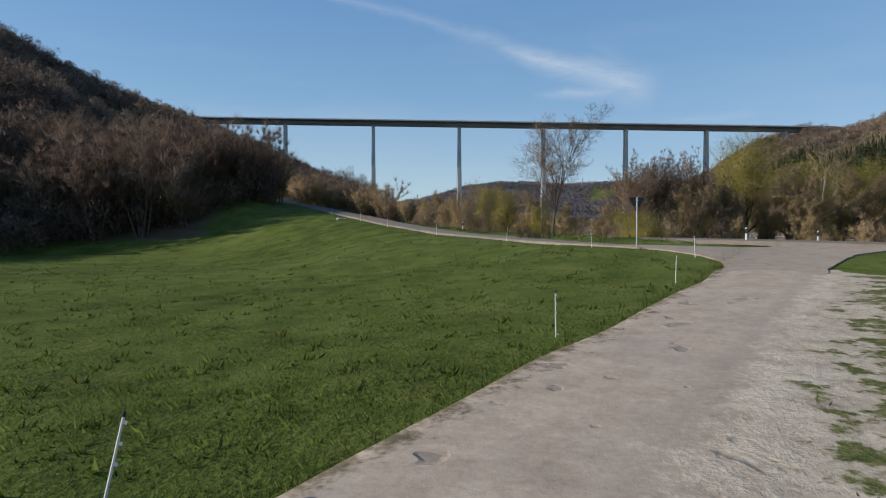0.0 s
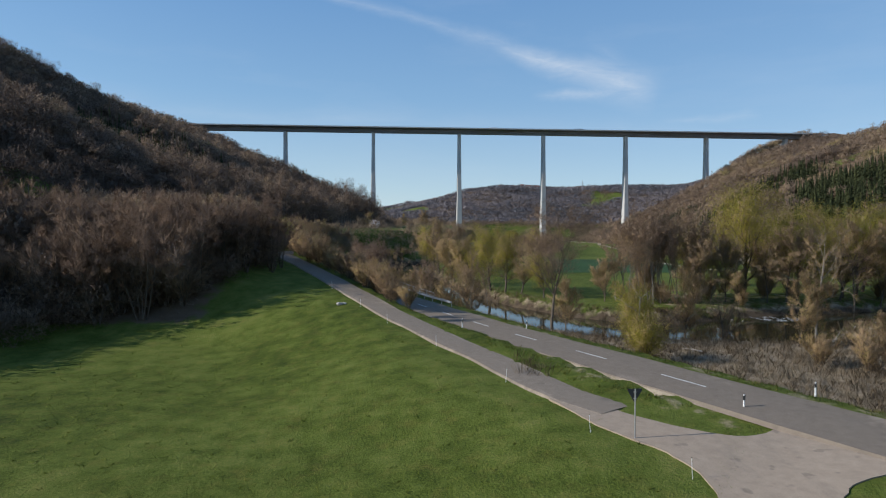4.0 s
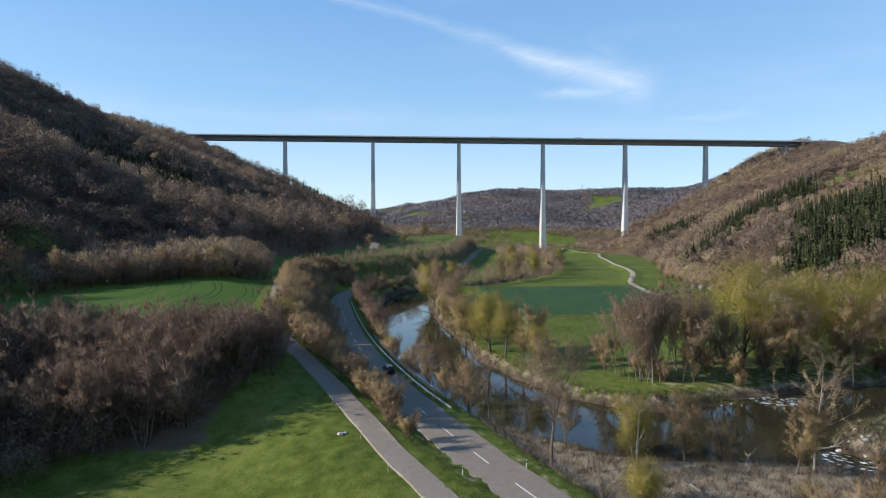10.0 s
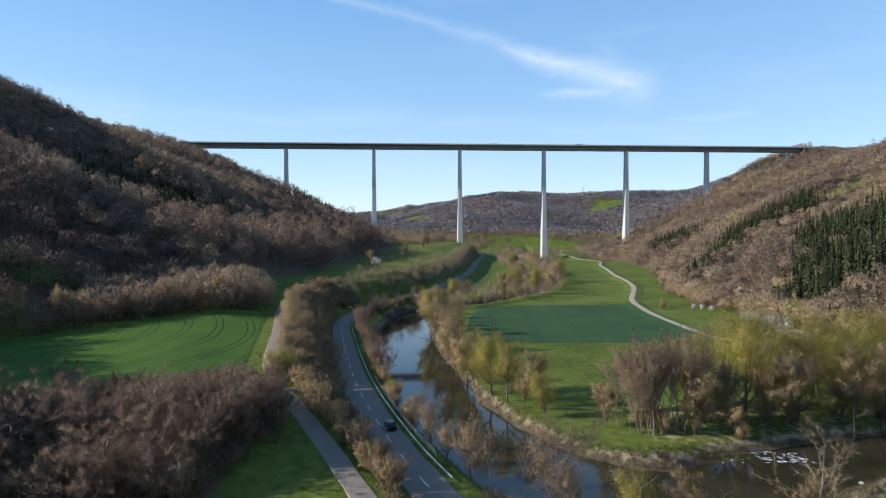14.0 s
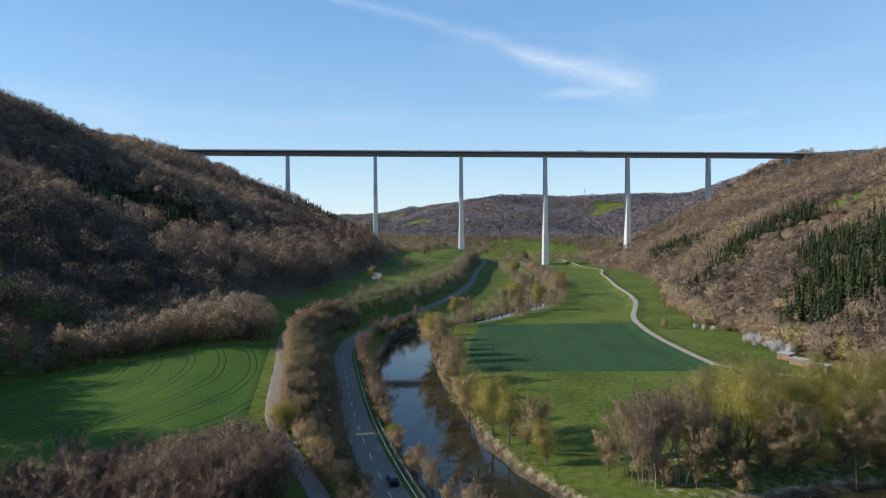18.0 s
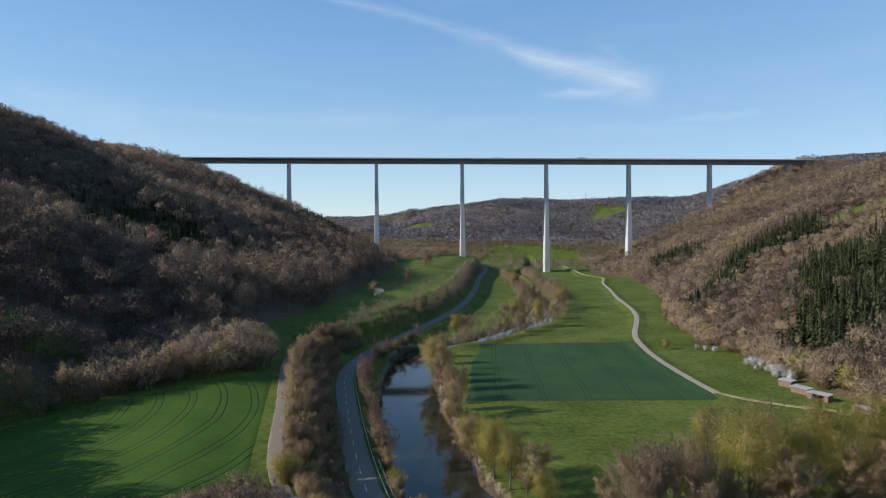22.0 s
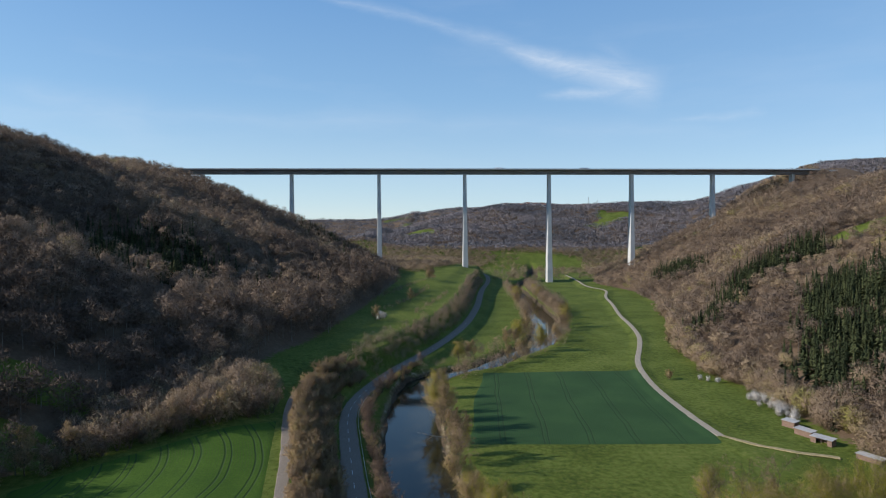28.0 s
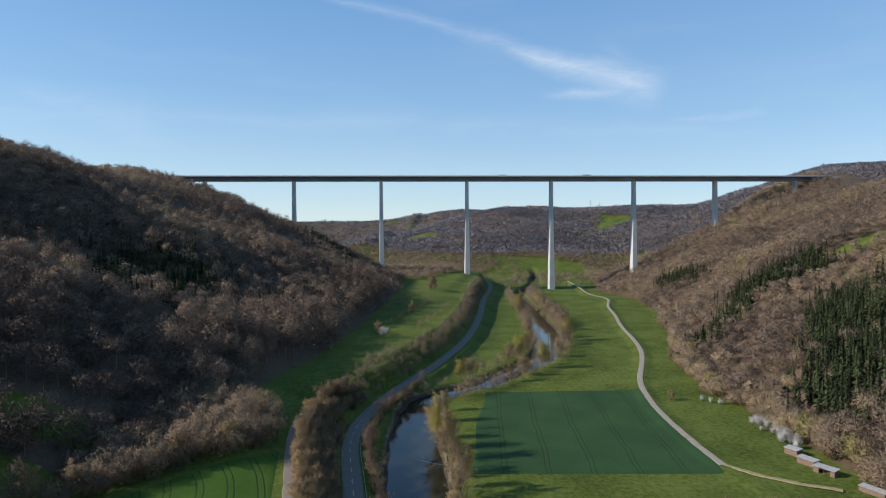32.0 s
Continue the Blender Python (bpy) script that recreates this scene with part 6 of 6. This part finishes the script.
def fallen_trunk(x, y, z, turn, tilt, ln, r):
    thing = tagged(new("driftwood_log"), "bleached bare tree trunk lying across the water", "log", "driftwood along the river")
    limbs, tips = skeleton(np.random.default_rng(int(abs(x) * 10)), ln, r, 2, 0.5, 1, 0.1, 0.4)
    V, Fs = tubes([l for l in limbs if l[4] == 0], 7)
    sheet("trunk", V, Fs, M_PALEBARK, thing)
    V, Fs = tubes([l for l in limbs if l[4] > 0], 4)
    sheet("branchwork", V, Fs, M_PALEBARK, thing)
    thing.matrix_basis = pose(x, y, z, 0, tilt, turn)


fallen_trunk(41.5, 80.5, 0.3, 60, 80, 5, 0.14)
fallen_trunk(55, 86, 0.25, 15, 86, 6, 0.16)
fallen_trunk(-2.5, 232, 0.6, 195, 68, 11, 0.22)
fallen_trunk(29, 66.5, 2.6, 100, 86, 4, 0.09)
snag = tagged(new("dead_trunk"), "broken bare willow trunk rising from the yellow-green crown", "tree")
limbs, tips = skeleton(np.random.default_rng(5), 10.5, 0.3, 2, 0.6, 1, 0.10, 0.35)
V, Fs = tubes([l for l in limbs if l[4] == 0], 8)
sheet("trunk", V, Fs, M_PALEBARK, snag)
V, Fs = tubes([l for l in limbs if l[4] > 0], 5)
sheet("branchwork", V, Fs, M_PALEBARK, snag)
on_ground(snag, 27.0, 81.6)

# white water over the riffle
rng = np.random.default_rng(8)
V, T = [], []
for k in range(80):
    x, y = (59 + 9 * rng.random(), 108.5 + 5.5 * rng.random()) if k < 55 else (53 + 6 * rng.random(), 78 + 8 * rng.random())
    a, ln, wd = -0.5 + 0.35 * rng.normal(), 0.5 + 1.0 * rng.random(), 0.05 + 0.09 * rng.random()
    n0 = len(V)
    for i in range(7):
        f = i / 6 - 0.5
        for s in (-1, 1):
            px, py = f * ln, s * wd * (1 - 4 * f * f) * (0.7 + 0.6 * rng.random())
            V.append((x + px * math.cos(a) - py * math.sin(a), y + px * math.sin(a) + py * math.cos(a), 0.05 + 0.05 * (1 - 4 * f * f) * rng.random()))
    T += [(n0 + 2 * i, n0 + 2 * i + 1, n0 + 2 * i + 3, n0 + 2 * i + 2) for i in range(6)]
tagged(sheet("rapids_foam", V, T, M_FOAM), "white foam on the shallow rapids", "water", kind="stuff")


# ------------------------------------------------------------- grass, reed and weeds
def tufts(name, x, y, per, tall, wide, spread, mat, tint, label, category, seed, fall=0.5):
    rng = np.random.default_rng(seed)
    own = np.repeat(np.arange(len(x)), per)
    m = len(own)
    a, f = rng.random(m) * 6.283, rng.random(m)
    px, py = x[own] + spread * np.cos(a) * f, y[own] + spread * np.sin(a) * f
    z = lay(px, py)
    h = tall[own] * (0.5 + 0.7 * rng.random(m))
    root = np.stack([px, py, z - 0.03], 1)
    tip = root + np.stack([np.cos(a) * h * fall * rng.random(m), np.sin(a) * h * fall * rng.random(m), h], 1)
    out = np.stack([0.3 * np.cos(a), 0.3 * np.sin(a), 0.9 + 0 * a], 1)
    bulk(name, faced(blades(root, tip, wide * (0.6 + 0.8 * rng.random(m)), rng), out), own, tint, mat, label, category, out)


def clear_of_roads(x, y, lane=2.0, trk=2.2, rd=3.7):
    keep = nearest(LANE, x, y)[0] > lane
    keep &= (nearest(ROAD, x, y)[0] > rd) & (nearest(TRACK, x, y)[0] > trk)
    return keep & ~((x > 10.5) & (x < 27) & (y > 24) & (y < 37) & (nearest(TRACK, x, y)[0] < 6))


grng = np.random.default_rng(31)
y = 2.5 + 30 * grng.random(46000) ** 1.7
x = (grng.random(46000) - 0.62) * (3 + 1.45 * y)
k = clear_of_roads(x, y, 2, 1.8) & ~((x > np.interp(y, TRACK[:, 1], TRACK[:, 0])) & (nearest(TRACK, x, y)[0] < 4.7) & (grng.random(46000) < 0.9))
x, y = x[k], y[k]
tufts("grass", x, y, 6, 0.045 + 0.04 * grng.random(len(x)) + 0.025 * wave(x, y, 1.3, 2.0), 0.016, 0.17, M_GRASS, np.clip(0.58 + 0.34 * wave(x, y, 2.2, 1.0) + 0.26 * grng.normal(size=len(x)), 0, 1), "short green meadow grass in clumps", "grass", 41, 1.5)
c, s, t = curve(TRACK, 0.12)
c, s = c[(c[:, 1] > 2) & (c[:, 1] < 33)], s[(c[:, 1] > 2) & (c[:, 1] < 33)]
xs, ys = [], []
for off in (-1.72, -1.9, -2.15, -2.45):
    o = off + 0.16 * grng.normal(size=len(c)) + 0.25 * wave(c[:, 0] * 3, c[:, 1] * 3, 1.7, off)
    xs.append(c[:, 0] + s[:, 0] * o), ys.append(c[:, 1] + s[:, 1] * o)
x, y = np.concatenate(xs), np.concatenate(ys)
tufts("edge_grass", x, y, 6, 0.09 + 0.09 * grng.random(len(x)), 0.014, 0.12, M_GRASS, np.clip(0.6 + 0.3 * grng.normal(size=len(x)), 0, 1), "ragged grass growing over the edge of the track", "grass", 67, 1.0)
x = np.interp(y, TRACK[:, 1], TRACK[:, 0]) + 3.0 + 5.0 * grng.random(len(y))
k = wave(x, y, 0.9, 1.0) + 0.4 * grng.normal(size=len(x)) > 0.35
x, y = x[k], y[k]
tufts("verge_herbs", x, y, 7, 0.05 + 0.05 * grng.random(len(x)), 0.014, 0.16, M_GRASS, np.clip(0.75 + 0.25 * grng.normal(size=len(x)), 0, 1), "sparse trodden grass beside the gravel apron", "grass", 71, 1.3)
y = 5 + 62 * grng.random(2600)
x = (grng.random(2600) - 0.62) * (3 + 1.4 * y)
k = clear_of_roads(x, y, 2.0, 2.3)
x, y = x[k], y[k]
tufts("meadow_weeds", x, y, 9, 0.08 + 0.12 * grng.random(len(x)) ** 2, 0.05, 0.20, M_GRASS, np.clip(0.3 + 0.25 * grng.random(len(x)), 0, 1), "darker leafy weed clumps in the meadow", "weeds", 43, 1.3)
# dry grass on the river flats and banks
y = 44 + 54 * grng.random(6500)
x = 6 + 62 * grng.random(6500)
k = (nearest(ROAD, x, y)[0] > 6.5) & (lay(x, y) > 0.25)
x, y = x[k], y[k]
tufts("dry_grass", x, y, 12, 0.45 + 0.6 * grng.random(len(x)), 0.045, 0.6, M_REED, np.clip(0.5 + 0.3 * wave(x, y, 5, 1.0) + 0.2 * grng.normal(size=len(x)), 0, 1), "pale dry grass and reed on the river flats", "grass", 47, 1.1)
c, s, t = curve(RIVER, 0.8)
c, s = c[(c[:, 1] < 345)], s[(c[:, 1] < 345)]
xs, ys = [], []
for off in (0.6, 1.6, 2.6):
    for sg in (-1, 1):
        o = sg * (c[:, 2] + off + 0.7 * grng.normal(size=len(c)))
        xs.append(c[:, 0] + s[:, 0] * o), ys.append(c[:, 1] + s[:, 1] * o)
x, y = np.concatenate(xs), np.concatenate(ys)
k = (lay(x, y) > -0.15) & (grng.random(len(x)) < 0.85)
x, y = x[k], y[k]
tufts("bank_grass", x, y, 11, 0.5 + 0.7 * grng.random(len(x)), 0.06, 0.7, M_REED, np.clip(0.12 + 0.3 * wave(x, y, 7, 1.0) + 0.2 * grng.normal(size=len(x)), 0, 1), "brown withered grass hanging over the river bank", "grass", 53, 1.3)
x, y = 74 + 15 * grng.normal(size=1500) * 0.6, 88 + 11 * grng.normal(size=1500) * 0.6
k = lay(x, y) > 0.1
x, y = x[k], y[k]
tufts("island_herbs", x, y, 10, 0.3 + 0.35 * grng.random(len(x)), 0.08, 0.5, M_GRASS, np.clip(0.45 + 0.3 * grng.normal(size=len(x)), 0, 1), "low green herbs on the gravel island", "plants", 59, 1.2)
x, y = 48 + 5.5 * grng.normal(size=260), 110.4 + 0.9 * grng.normal(size=260)
tufts("spit_herbs", x, y, 10, 0.25 + 0.3 * grng.random(len(x)), 0.07, 0.45, M_GRASS, np.clip(0.45 + 0.3 * grng.normal(size=len(x)), 0, 1), "low green herbs on the gravel spit", "plants", 73, 1.2)
y = 34 + 90 * grng.random(9000)
x = np.interp(y, ROAD[:, 1], ROAD[:, 0]) + (grng.random(9000) - 0.5) * 26
k = clear_of_roads(x, y, 1.9, 2.3, 3.8) & (nearest(ROAD, x, y)[0] < 7.5)
x, y = x[k], y[k]
tufts("verge_grass", x, y, 8, 0.14 + 0.14 * grng.random(len(x)), 0.03, 0.35, M_GRASS, np.clip(0.55 + 0.3 * grng.normal(size=len(x)), 0, 1), "longer verge grass beside the road", "grass", 61, 0.9)


# ------------------------------------------------------------- far things
def pylon(x, y, h, label):
    thing = tagged(new("lattice_mast"), label, "mast", "masts on the far ridge")
    for a in range(4):
        sx, sy = (1, 1, -1, -1)[a], (1, -1, -1, 1)[a]
        part("leg", rod(bmesh.new(), (sx * 2.2, sy * 2.2, -1), (sx * 0.4, sy * 0.4, h), 0.3, 0.2, 4), M_STEEL, thing)
    for z, wd in ((h * 0.7, 7), (h * 0.86, 5)):
        part("cross_arm", box(bmesh.new(), (wd * 2, 0.5, 0.5), (0, 0, z)), M_STEEL, thing)
    for k in range(5):
        part("brace", box(bmesh.new(), (4.2 - 0.6 * k, 0.25, 0.25), (0, 0, h * (0.12 + 0.15 * k)), (0, 20 if k % 2 else -20, 0)), M_STEEL, thing)
    on_ground(thing, x, y, 20)


pylon(531, 2265, 38, "grey steel lattice mast above the far wooded ridge")
pylon(604, 2420, 30, "smaller grey steel mast above the far wooded ridge")


def house(x, y, turn, size, label):
    l, d, h = size
    thing = tagged(new("house"), label, "house", "houses on the far ridge")
    wall = part("wall", box(bmesh.new(), (l, d, h + 1), (0, 0, h / 2 - 0.5)), M_PLASTER, thing)
    bm = bmesh.new()
    v = [bm.verts.new(p) for p in ((-l / 2 - 0.5, -d / 2 - 0.6, h - 0.2), (l / 2 + 0.5, -d / 2 - 0.6, h - 0.2), (l / 2 + 0.5, d / 2 + 0.6, h - 0.2), (-l / 2 - 0.5, d / 2 + 0.6, h - 0.2), (-l / 2 - 0.5, 0, h + d * 0.42), (l / 2 + 0.5, 0, h + d * 0.42))]
    for f in ((0, 1, 5, 4), (2, 3, 4, 5), (0, 4, 3), (1, 2, 5), (0, 3, 2, 1)):
        bm.faces.new([v[i] for i in f])
    part("roof", bm, M_TILE, thing, "red tiled gable roof")
    for k in range(4):
        for z in (1.5, 4.2):
            if z < h - 0.8:
                part("window", box(bmesh.new(), (1.2, 0.12, 1.3), (-l / 2 + (k + 0.5) * l / 4, -d / 2 - 0.02, z)), M_GLASS, thing)
    on_ground(thing, x, y, turn)


for k in range(7):
    house(205 + 26 * k, 2130 + 18 * math.sin(k * 2.1), 10 * math.sin(k * 3.0), (13 + 2 * (k % 3), 10, 5.5 + (k % 2)), "white plastered house with a red roof on the far ridge")

# hedge banks across the far left meadow
for name, pts in (("hedge_bank", [(-52, 470, 0), (-30, 560, 0), (-22, 640, 0)]), ("hedge_bank", [(-26, 455, 0), (-12, 530, 0), (-2, 600, 0)]), ("hedge_bank", [(-62, 560, 0), (-40, 680, 0), (-18, 760, 0)])):
    bushes_along(name, line(pts), 0.1, 400, 800, 0.3, 2.2, 4.2, 0.5, M_WOOD, "low brown hedge on a meadow terrace")
for x, y, sz in ((-52, 414, 0.8), (-50, 420, 0.7), (-47, 425, 0.6), (-24, 700, 1.3), (-20, 708, 1.1), (-34, 520, 0.8)):
    plant("blossom" if sz < 0.75 else "fuzzy", x, y, sz, "meadow shrub standing on a terrace edge")
